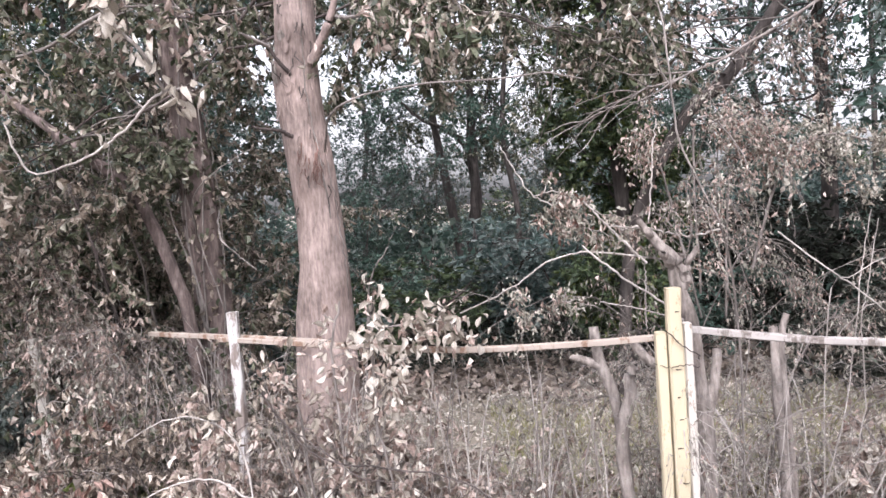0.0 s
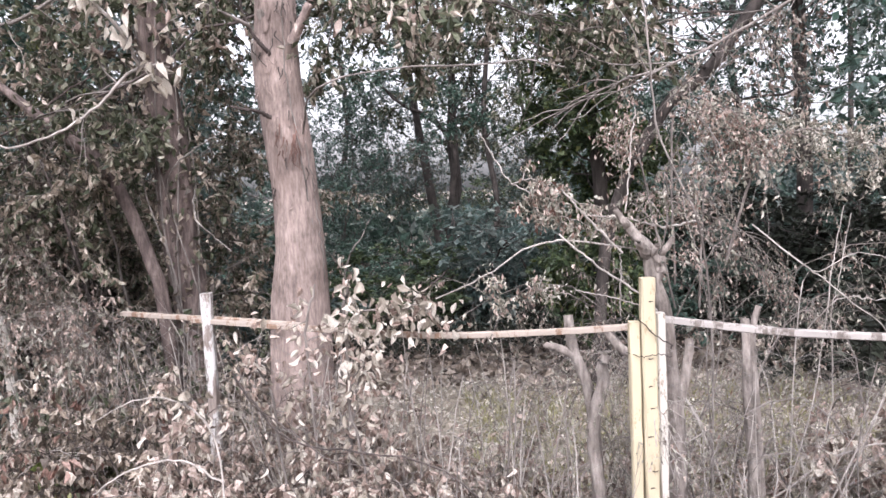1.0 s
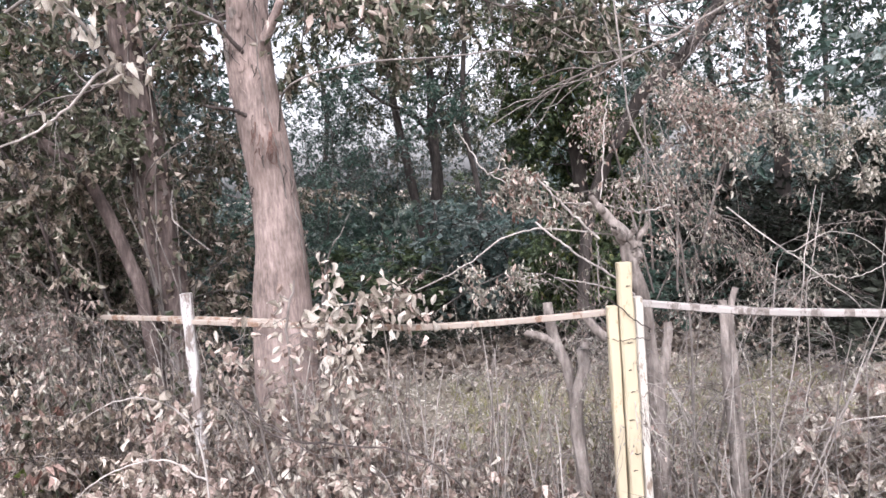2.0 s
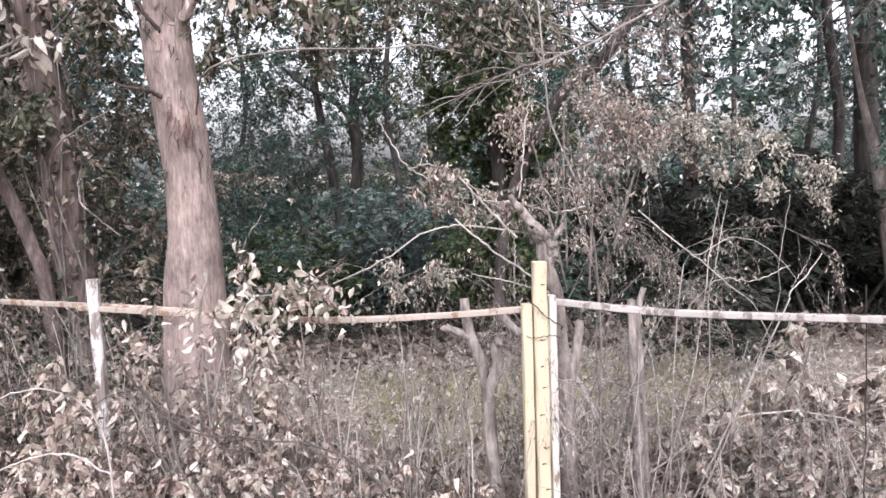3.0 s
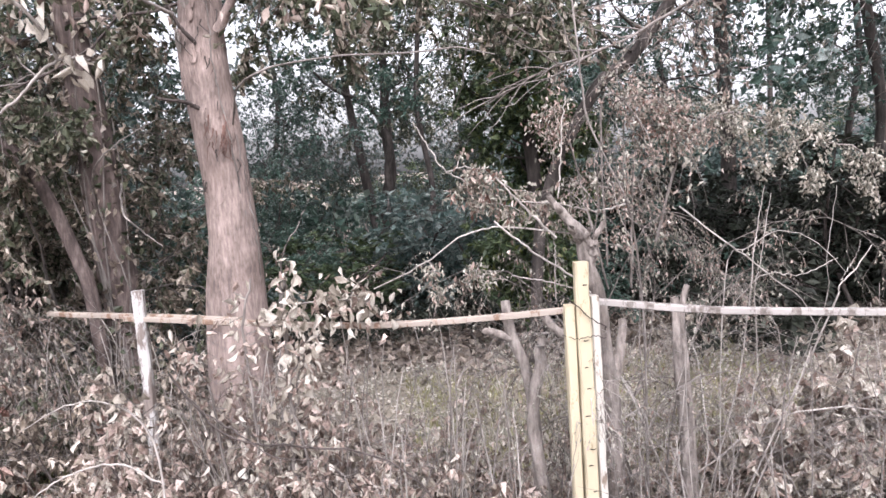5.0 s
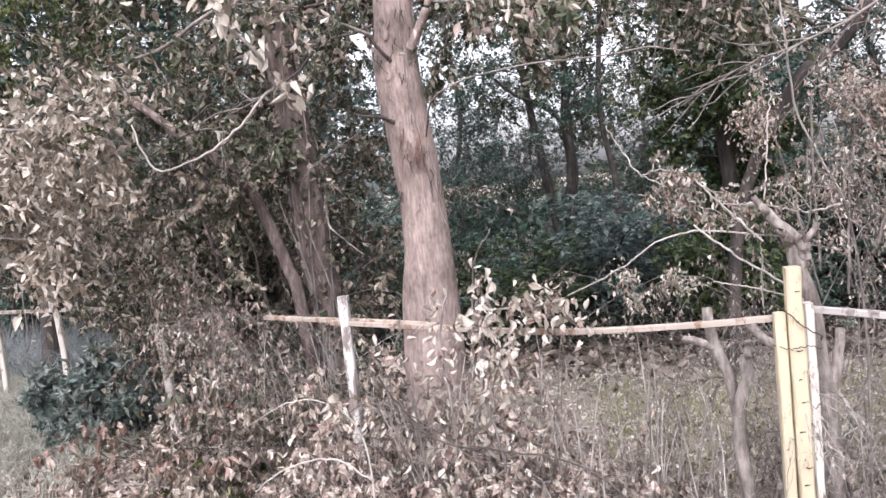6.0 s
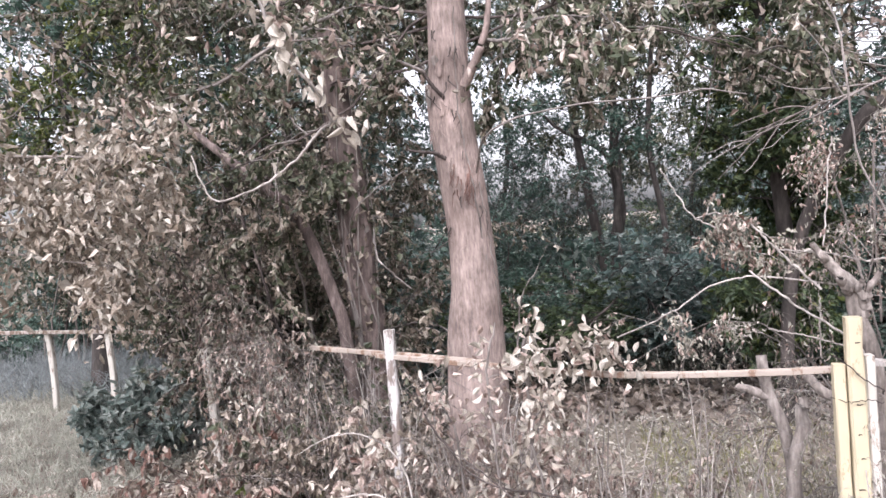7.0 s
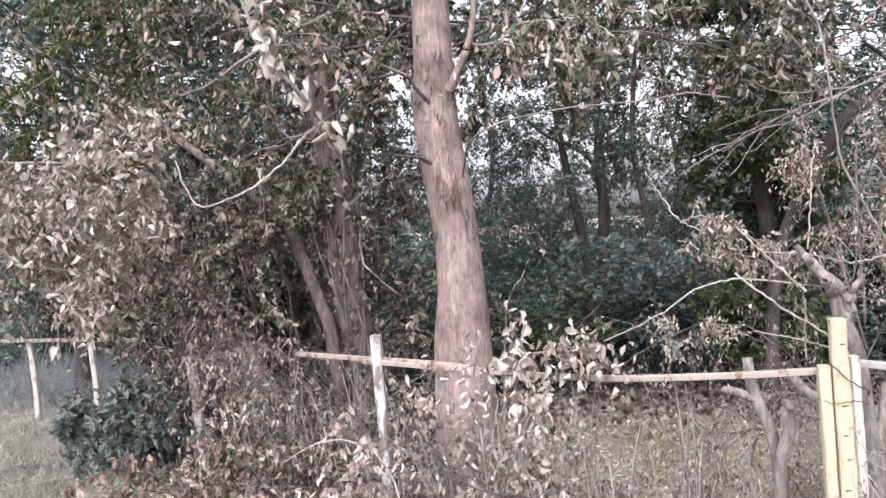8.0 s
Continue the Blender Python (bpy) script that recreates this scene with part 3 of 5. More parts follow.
    for mat, count, size in ((M_tan, 6000, 0.05), (M_brown, 4000, 0.055), (M_pale, 4200, 0.05), (M_olive, 18000, 0.06)):
        p, w = along(sh, count, 0, 1)
        keep = ~((np.abs(p[:, 0] + 0.9) < 0.35) & (p[:, 1] < 3.95)) & (p[:, 2] > 2.0)
        p, w, count = p[keep], w[keep], int(keep.sum())
        piece("crown", mesh_np("crown", *leaf_mesh(p, leaf_ways(w, 0.6), size * rng.uniform(0.55, 1.25, count)), mat), t, kind="stuff")


build_main_tree()

tree("tree", "dark ivy-clad tree trunk among dry brush", [(-1.58, 4.6, -0.1), (-1.63, 4.6, 0.9), (-1.68, 4.6, 1.4), (-1.69, 4.6, 1.87), (-1.73, 4.6, 2.2), (-1.77, 4.6, 2.8), (-1.9, 4.7, 5)], [0.12, 0.11, 0.105, 0.1, 0.095, 0.085, 0.05], M_midbark, 2.7, 4.9, 2.0, 14, 3500, 0.06, M_brown, False, 5.0, 0.4, (M_olive, 9000), floor=2.3)
tree("tree", "slender leaning brown trunk in the thicket", [(-1.66, 4.4, -0.1), (-1.73, 4.4, 0.94), (-1.78, 4.4, 1.18), (-1.89, 4.4, 1.51), (-2.03, 4.4, 1.78), (-2.27, 4.4, 1.98), (-2.8, 4.5, 2.4)], [0.04, 0.04, 0.038, 0.036, 0.034, 0.03, 0.02], M_midbark, 1.5, 2.35, 0.8, 8, 1600, 0.055, M_olive, False, 9.0, 0.5)
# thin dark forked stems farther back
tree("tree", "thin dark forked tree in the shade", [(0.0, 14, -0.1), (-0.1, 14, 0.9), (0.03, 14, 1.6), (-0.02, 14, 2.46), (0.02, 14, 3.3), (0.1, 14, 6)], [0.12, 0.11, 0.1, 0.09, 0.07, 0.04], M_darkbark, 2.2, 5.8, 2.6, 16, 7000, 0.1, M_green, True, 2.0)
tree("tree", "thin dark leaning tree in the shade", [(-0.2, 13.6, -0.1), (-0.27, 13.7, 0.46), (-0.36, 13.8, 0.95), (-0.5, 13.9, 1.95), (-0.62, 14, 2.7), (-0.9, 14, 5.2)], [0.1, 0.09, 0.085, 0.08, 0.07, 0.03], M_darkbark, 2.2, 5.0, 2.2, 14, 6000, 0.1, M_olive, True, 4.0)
fk = thing("tree", (-0.05, 13.9, -0.1), "dark bent tree stem with a curved side limb", "tree")
for c, r0, r1 in (([(0.0, 13.9, -0.1), (-0.05, 13.9, 1.0), (0.02, 13.9, 2.0), (0.05, 13.9, 3.2), (0.0, 13.9, 4.6)], 0.085, 0.04), ([(0.02, 13.9, 2.1), (-0.12, 13.85, 2.55), (-0.45, 13.8, 2.85), (-0.9, 13.8, 3.1), (-1.3, 13.8, 3.5)], 0.06, 0.02), ([(0.04, 13.9, 2.9), (0.3, 13.9, 3.4), (0.5, 13.9, 4.0)], 0.04, 0.015)):
    wand("trunk" if r0 > 0.08 else "limb", c, r0, r1, M_darkbark, fk, "", 22, 0.012, 9)
# pale trunks by the dark hollow
tree("tree", "pale grey smooth leaning tree trunk", [(4.688, 5.6, 0.15), (4.64, 5.6, 0.59), (4.592, 5.6, 1.174), (4.496, 5.6, 1.862), (4.392, 5.6, 2.31), (4.288, 5.6, 2.79), (4.08, 5.6, 5.11)], [0.112, 0.1, 0.092, 0.088, 0.084, 0.08, 0.048], M_palebark, 3.0, 5.8, 2.4, 14, 7000, 0.09, M_green, True, 6.0)
# grey bark, darker than the first trunk's, puts its shade into the colour
tree("tree", "thin pale leaning trunk with a broken top", [(4.6, 6, 0.15), (4.496, 6, 0.758), (4.416, 6, 1.158), (4.336, 6, 1.51), (4.16, 6, 2.15), (3.96, 6, 3.19)], [0.08, 0.076, 0.072, 0.056, 0.02, 0.0144], M_greybark, 2.2, 3.9, 1.6, 9, 3000, 0.08, M_green, True, 7.0)
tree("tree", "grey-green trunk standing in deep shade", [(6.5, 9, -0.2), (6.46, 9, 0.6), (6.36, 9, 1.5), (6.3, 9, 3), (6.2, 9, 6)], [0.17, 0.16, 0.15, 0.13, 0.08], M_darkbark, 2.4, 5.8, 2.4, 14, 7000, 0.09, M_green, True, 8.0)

# ---- evergreen understorey and woods behind ----
KINDS = []
for i, (mat, lab) in enumerate(((M_green, "dense dark evergreen shrub in the shade"), (M_green, "tall dark green evergreen shrub"), (M_blue, "bluish green evergreen shrub"), (M_moss, "moss green leaved shrub in the shade"), (M_shadegreen, "nearly black evergreen shrub in the dark hollow"), (M_shadebrown, "dark brown withered shrub in the dark hollow"))):
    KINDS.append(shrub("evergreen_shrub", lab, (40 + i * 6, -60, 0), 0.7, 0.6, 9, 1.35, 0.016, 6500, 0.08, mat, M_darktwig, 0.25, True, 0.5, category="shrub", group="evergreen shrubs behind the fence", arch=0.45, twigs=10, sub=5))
spots = [(-9.5, 11), (-7.6, 9.6), (-6.2, 11.4), (-4.9, 9.2), (-3.6, 10.4), (-2.6, 8.6), (-1.5, 10.6), (-0.9, 8.3), (0.3, 9.4), (1.1, 11.2), (1.7, 8.2), (2.7, 9.8), (3.5, 8.9), (4.6, 10.4), (6.6, 11.4), (8.2, 10.2), (9.8, 11.6), (-0.2, 11.6), (3.4, 12), (-5.6, 13), (-8.8, 13.4), (7.4, 13), (-2.8, 12.6), (1.9, 13.4), (5.6, 13.5), (10.5, 9.0), (4.6, 10.9), (-1.9, 7.8), (2.9, 7.9), (4.1, 7.9), (5.0, 8.6), (7.0, 9.8), (6.1, 9.3), (7.4, 9.2), (-3.1, 7.2), (3.9, 7.3), (4.6, 8.9), (4.6, 7.8), (5.2, 8.8), (6.9, 9.0), (7.8, 9.0), (-7.0, 10.4), (-8.2, 9.9), (-6.2, 10.2), (5.2, 9.6), (6.2, 10.2), (8.6, 9.4)] + [(-21 + 3.1 * k, 17 + 3 * ((k * 5) % 3)) for k in range(14)] + [(-31 + 2.3 * k, 25 + 2.5 * ((k * 5) % 3)) for k in range(28) if k not in (12, 13)]
for i, (x, y) in enumerate(spots):
    # spots in the hollow take the two shrub kinds with shade painted in
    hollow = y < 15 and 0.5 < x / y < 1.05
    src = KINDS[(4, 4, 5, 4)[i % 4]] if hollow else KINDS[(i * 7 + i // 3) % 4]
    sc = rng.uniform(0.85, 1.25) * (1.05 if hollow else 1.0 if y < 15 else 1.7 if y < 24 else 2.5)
    m = Matrix.Translation((x, y, height(x, y) - 0.03)) @ Matrix.Rotation(rng.uniform(0, 6.28), 4, "Z") @ Matrix.Diagonal((sc, sc, sc * rng.uniform(0.7, 0.95), 1))
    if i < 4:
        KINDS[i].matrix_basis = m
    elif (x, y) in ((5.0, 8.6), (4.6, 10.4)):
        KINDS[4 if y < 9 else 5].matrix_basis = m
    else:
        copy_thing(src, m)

WOODS = []
for i, (mat, lab, bk) in enumerate(((M_green, "slim woodland tree with dark green leaves", M_darkbark), (M_olive, "slim woodland tree with olive leaves", M_darkbark), (M_blue, "slim woodland tree with bluish leaves", M_darkbark))):
    x = 60 + i * 10
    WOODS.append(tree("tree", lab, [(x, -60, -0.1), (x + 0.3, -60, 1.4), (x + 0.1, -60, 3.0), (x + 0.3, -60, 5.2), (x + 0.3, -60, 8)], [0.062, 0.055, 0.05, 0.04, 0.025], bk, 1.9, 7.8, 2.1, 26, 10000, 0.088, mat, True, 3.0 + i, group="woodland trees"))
spots = [(-8.2, 12), (-5.4, 10.2), (-3.4, 12.4), (2.6, 11.4), (4.4, 12.6), (7.6, 11.8), (9.6, 13.5), (-10.5, 15), (-6.5, 16), (-2.2, 17), (1.8, 18), (4.8, 17), (9.2, 18), (-12, 12), (12, 15), (-5.6, 8.4), (-7.4, 9.6), (-3.4, 7.4), (0.4, 11.5), (5.4, 8.6), (7.6, 9.2), (-4.4, 11.5), (3.2, 15), (-3.6, 9.0), (-5.0, 13.0)]
for i, (x, y) in enumerate(spots):
    sc = rng.uniform(0.85, 1.2)
    m = Matrix.Translation((x, y, -0.03)) @ Matrix.Rotation(rng.uniform(0, 6.28), 4, "Z") @ Matrix.Diagonal((sc, sc, sc, 1))
    if i < 3:
        WOODS[i].matrix_basis = m
    else:
        copy_thing(WOODS[(i * 5 + i // 4) % 3], m)

# leafy saplings that close the view between the stems
SAP = []
for i, (mat, sec, lab) in enumerate(((M_green, (M_blue, 1800), "leafy green sapling between the trees"), (M_blue, (M_olive, 1800), "greyish green leafy sapling between the trees"))):
    SAP.append(shrub("sapling", lab, (80 + 8 * i, -60, 0), 0.5, 0.5, 8, 4.2, 0.012, 3300, 0.085, mat, M_darktwig, 0.3, True, 0.5, sec, category="sapling", group="saplings between the trees", arch=0.2, twigs=16, sub=6, sink=0.06, reach=0.24, bare=0.3))
for i, (x, y) in enumerate([(-2.2, 15), (1.2, 16), (-2.2, 13.0), (-0.9, 16.2), (3.4, 17), (-0.6, 20), (-6.2, 17), (-5.2, 12.4), (-8.4, 14)]):
    sc = rng.uniform(0.85, 1.2)
    m = Matrix.Translation((x, y, -0.03)) @ Matrix.Rotation(rng.uniform(0, 6.28), 4, "Z") @ Matrix.Diagonal((sc, sc, sc, 1))
    if i < 2:
        SAP[i].matrix_basis = m
    else:
        copy_thing(SAP[i % 2], m)


def undergrowth(count, x0, x1, y0, y1, tall, size, mat, label):
    x, y = rng.uniform(x0, x1, count), y0 + (y1 - y0) * rng.uniform(0, 1, count) ** 1.3
    top = np.array([0.55 + 0.9 * noise.noise((a * 0.35, b * 0.35, 9.0)) for a, b in zip(x, y)])
    z = np.maximum(top, 0.12) * tall * rng.uniform(0, 1, count) ** 0.6
    v, q = leaf_mesh(np.column_stack([x, y, z]), rng.normal(0, 1, (count, 3)), size * rng.uniform(0.6, 1.3, count), 0.5, simple=True)
    tagged(new("undergrowth", mesh_np("undergrowth", v, q, mat)), label, "undergrowth", kind="stuff")


undergrowth(30000, -26, 26, 13, 34, 1.5, 0.2, M_green, "low dark green bramble undergrowth deep in the wood")
undergrowth(14000, -26, 26, 14, 34, 1.6, 0.2, M_blue, "low bluish green undergrowth deep in the wood")

# near-black low leaves paint the shaded strip of ground beyond the fence
undergrowth(14000, -3.4, 4.7, 6.9, 9.5, 0.5, 0.06, M_shadegreen, "low leafy growth darkened to stand for shade behind the fence")

# far wood edge
FAR = []
for i, lab in enumerate(("distant grey-green tree beyond the wood", "distant dull green tree beyond the wood")):
    x = 100 + 20 * i
    FAR.append(tree("tree", lab, [(x, -80, -0.1), (x + 0.2, -80, 2), (x, -80, 5), (x + 0.3, -80, 9)], [0.2, 0.17, 0.12, 0.05], M_greybark, 0.8, 6.5, 3.4, 22, 3600, 0.26, (M_blue, M_olive)[i], True, 1.0 + i, group="distant trees"))
for i in range(15):
    if i in (5, 6, 7):
        continue
    a = -58 + 116 * i / 14 + rng.uniform(-2, 2)
    d = 36 + 12 * ((i * 7) % 3) / 2 + rng.uniform(-2, 2)
    sc = rng.uniform(0.8, 1.25)
    m = Matrix.Translation((d * math.sin(radians(a)), d * math.cos(radians(a)), -0.1)) @ Matrix.Rotation(rng.uniform(0, 6.28), 4, "Z") @ Matrix.Diagonal((sc, sc, sc * 0.75, 1))
    if i < 2:
        FAR[i].matrix_basis = m
    else:
        copy_thing(FAR[i % 2], m)

# dark green evergreen behind the yellow post
tree("tree", "mossy dark green evergreen tree with low boughs", [(1.15, 6.3, -0.1), (1.2, 6.3, 1.2), (1.1, 6.3, 2.6), (1.15, 6.3, 4.6)], [0.07, 0.06, 0.05, 0.02], M_darkbark, 0.35, 4.5, 0.66, 80, 30000, 0.07, M_moss, True, 2.0, 0.3, (M_lime, 3500), 0.5)
tree("tree", "slender tree with a dark slanting stem over the thicket", [(1.0, 5.7, -0.1), (1.12, 5.65, 1.2), (1.5, 5.5, 2.03), (1.79, 5.5, 2.27), (2.14, 5.5, 2.72), (2.9, 5.5, 3.8)], [0.045, 0.045, 0.045, 0.045, 0.04, 0.025], M_darkbark, 2.2, 3.7, 1.7, 16, 1500, 0.07, M_blue, True, 12.0, 0.3, (M_dry, 1200))

tree("tree", "leafy green tree overhanging the dark hollow", [(5.3, 4.3, -0.1), (5.2, 4.3, 1.5), (5.1, 4.4, 3.0), (4.8, 4.6, 5.0)], [0.12, 0.11, 0.09, 0.04], M_greybark, 2.0, 4.9, 2.8, 34, 7500, 0.08, M_blue, True, 18.0, 0.3, (M_green, 4500), 0.3, 0.03, floor=1.85)
tree("tree", "leafy green tree shading the hollow", [(4.2, 9.4, -0.1), (4.2, 9.3, 1.5), (4.1, 9.2, 3.0), (4.0, 9.0, 6.0)], [0.1, 0.09, 0.08, 0.04], M_darkbark, 1.7, 5.8, 2.2, 30, 7000, 0.085, M_green, True, 19.0, 0.3, (M_blue, 3000), 0.4, 0.03, floor=1.3)

tree("tree", "mossy yellowish green tree behind the far posts", [(-5.7, 7.3, -0.1), (-5.6, 7.3, 1.2), (-5.75, 7.3, 2.6), (-5.9, 7.3, 5.0)], [0.11, 0.1, 0.08, 0.04], M_darkbark, 2.2, 4.9, 1.9, 26, 8500, 0.08, M_lime, True, 23.0, 0.4, (M_moss, 3000), 0.4, 0.05, floor=1.95)

# broad leafy tree outside the view, added only to shade the hollow
tree("tree", "broad leafy roadside tree beside the rail", [(4.7, 3.6, -0.1), (4.65, 3.6, 1.5), (4.6, 3.7, 3.0), (4.5, 3.9, 5.5)], [0.13, 0.12, 0.1, 0.05], M_greybark, 3.0, 5.4, 2.6, 28, 14000, 0.12, M_green, True, 31.0, 0.3, None, 0.4, 0.02, floor=2.85)

# ---- thicket of dry leaves on the far side ----
for c, h, n, mat, sec, lab, count in (((-2.25, 5.3, 0), 2.0, 7, M_tan, (M_olive, 4000), "tall tangled shrub full of dull olive and tan leaves", 6000),
                                      ((-2.5, 5.2, 0), 2.5, 9, M_brown, (M_olive, 4600), "tall tangled shrub with brown and olive leaves", 5600),
                                      ((-3.0, 5.9, 0), 3.0, 7, M_olive, (M_tan, 3600), "tall shrub with olive and tan leaves at the wood edge", 4200),
                                      ((-3.0, 6.9, 0), 3.3, 9, M_tan, (M_olive, 5500), "tall shrub with olive leaves at the wood edge", 5000),
                                      ((-4.6, 8.0, 0), 3.6, 9, M_tan, (M_olive, 3600), "tall shrub with olive and tan leaves", 5200),
                                      ((-7.2, 8.8, 0), 3.4, 9, M_olive, (M_tan, 3600), "tall shrub with olive and tan leaves behind the far posts", 5200)):
    shrub("shrub", lab, c, 0.4, 0.3, n, h, 0.014, count, 0.062, mat, M_darktwig if mat is M_brown else M_twig, 0.7, False, 0.42, sec, group="tall dry shrubs", arch=0.12, twigs=12, sub=5, reach=0.32)

shrub("laurel_bush", "low bluish green laurel bush at the fence foot", (-3.5, 4.95, 0), 0.3, 0.22, 22, 0.6, 0.009, 7200, 0.075, M_laurel, M_darktwig, 0.1, False, 0.5, category="bush", arch=0.45, twigs=8, sub=4, sink=0.1, reach=0.4)

# ---- drooping mass of twigs and small leaves by the pollard ----
shrub("drooping_shrub", "arching grey shrub with small withered pinkish leaves", (0.98, 3.25, 0), 0.16, 0.15, 9, 2.0, 0.005, 3000, 0.021, M_grey, M_twig, 1.4, False, 0.3, (M_dry, 1900), arch=0.13, twigs=18, sub=8, sink=0.5, reach=0.22, bare=0.55)
shrub("drooping_shrub", "bare grey tangled shrub with a few withered leaves", (1.12, 3.2, 0), 0.22, 0.2, 10, 1.5, 0.0045, 1700, 0.02, M_grey, M_paletwig, 1.2, False, 0.34, (M_dry, 900), arch=0.22, twigs=16, sub=7, sink=0.5, reach=0.3, bare=0.55)
shrub("drooping_shrub", "bare tangle of arching grey twigs over the rail", (1.5, 3.15, 0), 0.25, 0.2, 10, 1.35, 0.0045, 900, 0.022, M_grey, M_twig, 1.2, False, 0.34, (M_rust, 160), arch=0.3, twigs=16, sub=6, sink=0.5, reach=0.34, bare=0.4)
shrub("rusty_shrub", "low shrub with reddish withered leaves", (4.9, 8.6, 0), 0.6, 0.4, 9, 0.9, 0.01, 1300, 0.06, M_rust, M_darktwig, 0.8, False, 0.42, arch=0.5)
shrub("brush_pile", "low heap of curled tan and pale leaves behind the mesh", (1.8, 2.75, 0), 0.35, 0.25, 18, 0.45, 0.005, 1500, 0.05, M_pale, M_twig, 1.0, False, 0.48, (M_dry, 1200), category="brush", arch=0.5, twigs=8, sub=4)
shrub("brush_pile", "heap of broad pale withered leaves behind the rail", (2.3, 2.95, 0), 0.5, 0.35, 26, 0.68, 0.006, 3600, 0.06, M_pale, M_twig, 1.0, False, 0.5, (M_dry, 2200), category="brush", arch=0.5, twigs=8, sub=4)


# ---- single leaves, picked out on the nearest branches ----
def one_leaf(mat, seed):
    state = np.random.default_rng(seed)
    w, cup, curl, bend, twist = state.uniform(0.4, 0.64), state.uniform(0.15, 0.75), state.uniform(-0.4, 0.8), state.normal(0, 0.16), state.normal(0, 0.5)
    rows = [(0.0, 0.03), (0.14, 0.3), (0.34, 0.5), (0.6, 0.45), (0.82, 0.26), (1.0, 0.02)]
    vs = []
    for t, half in rows:
        y, x, h = -curl * t * t, bend * t * t, half * (1 + state.normal(0, 0.1))
        for c in (-1.0, -0.5, 0.0, 0.5, 1.0):
            fold = (cup + twist * t * c) * abs(c) * half * 1.1
            vs.append((x + c * h * w * (1 - 0.45 * cup * abs(c)), y + fold + state.normal(0, 0.022), -t * (0.95 if c == 0 else 1.0) + 0.06 * abs(c)))
    qs = [[i * 5 + j, i * 5 + j + 1, i * 5 + 6 + j, i * 5 + 5 + j] for i in range(5) for j in range(4)]
    return mesh_np("leaf", vs, qs, mat, True)


PALE_LEAVES = [one_leaf(M_pale_one, s) for s in range(10)]
DRY_LEAVES = [one_leaf(M_dry_one, s + 20) for s in range(10)]


def hang_leaf(parent, p, size, pool, tilt=0.45):
    m = Matrix.Translation(Vector(p) - Vector(parent.location)) @ Matrix.Rotation(rng.uniform(0, 6.283), 4, "Z") @ Euler((rng.normal(0, tilt), rng.normal(0, tilt), 0)).to_matrix().to_4x4() @ Matrix.Scale(float(size), 4)
    piece("leaf", pool[int(rng.integers(0, len(pool)))], parent, at=m)


def leafy_branch(name, label, wands, mat, count, size, pool, tilt=0.5, spread=0.03, category="branch", fork=0.0, start=0.15, bulk=()):
    """A branch of a few bent wands that carries single leaves."""
    top = thing(name, wands[0][0][0], label, category)
    for ctrl, r0, r1, share in wands:
        line = wand("stem", ctrl, r0, r1, mat, top)
        n = int(count * share)
        if fork > 0:
            p, w = along(line[None], max(3, n // 5), 0.1, 1)
            tw = grow(p, w * 0.4 + rng.normal(0, 0.7, p.shape), fork * rng.uniform(0.4, 1, len(p)), 6, 0.25, 0.3)
            piece("twig", mesh_np("twig", *tubes(tw, taper(tw, np.full(len(tw), min(r1 * 0.9, 0.0028)), min(r1 * 0.4, 0.001)), 4), mat, True), top, kind="stuff")
            for bm, bc, bs in bulk:
                bp, bw = along(tw, int(bc * share), 0.2, 1)
                piece("foliage", mesh_np("foliage", *leaf_mesh(bp + rng.normal(0, spread, bp.shape), leaf_ways(bw, 0.6), bs * rng.uniform(0.6, 1.2, len(bp))), bm), top, kind="stuff")
            p, w = along(tw, n, 0.3, 1)
        else:
            p, w = along(line[None], n, start, 1)
        for q in p:
            hang_leaf(top, q + rng.normal(0, spread, 3), size * rng.uniform(0.6, 1.2), pool, tilt)
    return top


# bough that hangs in from the roadside, with broad whitish leaves
leafy_branch("hanging_bough", "bare curving bough with broad whitish withered leaves", [
    ([(-1.62, 2.6, 1.93), (-1.55, 2.6, 1.76), (-1.38, 2.6, 1.78), (-1.22, 2.6, 1.86), (-1.12, 2.6, 1.95), (-1.05, 2.6, 2.0)], 0.0035, 0.0055, 0.05),
    ([(-1.05, 2.6, 2.0), (-1.06, 2.5, 2.1), (-1.15, 2.4, 2.24), (-1.2, 2.4, 2.4), (-1.3, 2.3, 2.8)], 0.0055, 0.007, 0.75),
    ([(-1.05, 2.6, 2.0), (-1.03, 2.7, 2.02), (-1.0, 2.75, 2.02)], 0.005, 0.003, 0.25)], M_paletwig, 72, 0.056, PALE_LEAVES, 0.4, 0.03)
leafy_branch("hanging_bough", "grey bough with curled tan leaves over the thicket", [
    ([(-2.9, 3.7, 1.9), (-2.5, 3.6, 2.16), (-2.21, 3.6, 2.36), (-1.98, 3.6, 2.42), (-1.71, 3.6, 2.56), (-1.3, 3.6, 2.7)], 0.006, 0.01, 1.0)], M_twig, 110, 0.055, DRY_LEAVES, 0.7, 0.05, fork=0.5, bulk=((M_olive, 500, 0.05),))
leafy_branch("hanging_bough", "leafy bough of curled pale leaves beside the trunk", [
    ([(-0.95, 3.7, 2.36), (-1.1, 3.5, 2.42), (-1.3, 3.4, 2.5), (-1.6, 3.3, 2.5)], 0.01, 0.004, 0.5),
    ([(-0.64, 3.8, 2.5), (-0.5, 3.6, 2.45), (-0.35, 3.5, 2.5), (-0.1, 3.4, 2.45)], 0.01, 0.004, 0.5)], M_twig, 130, 0.055, DRY_LEAVES, 0.6, 0.05, fork=0.45, bulk=((M_olive, 400, 0.05), (M_pale, 120, 0.05)))
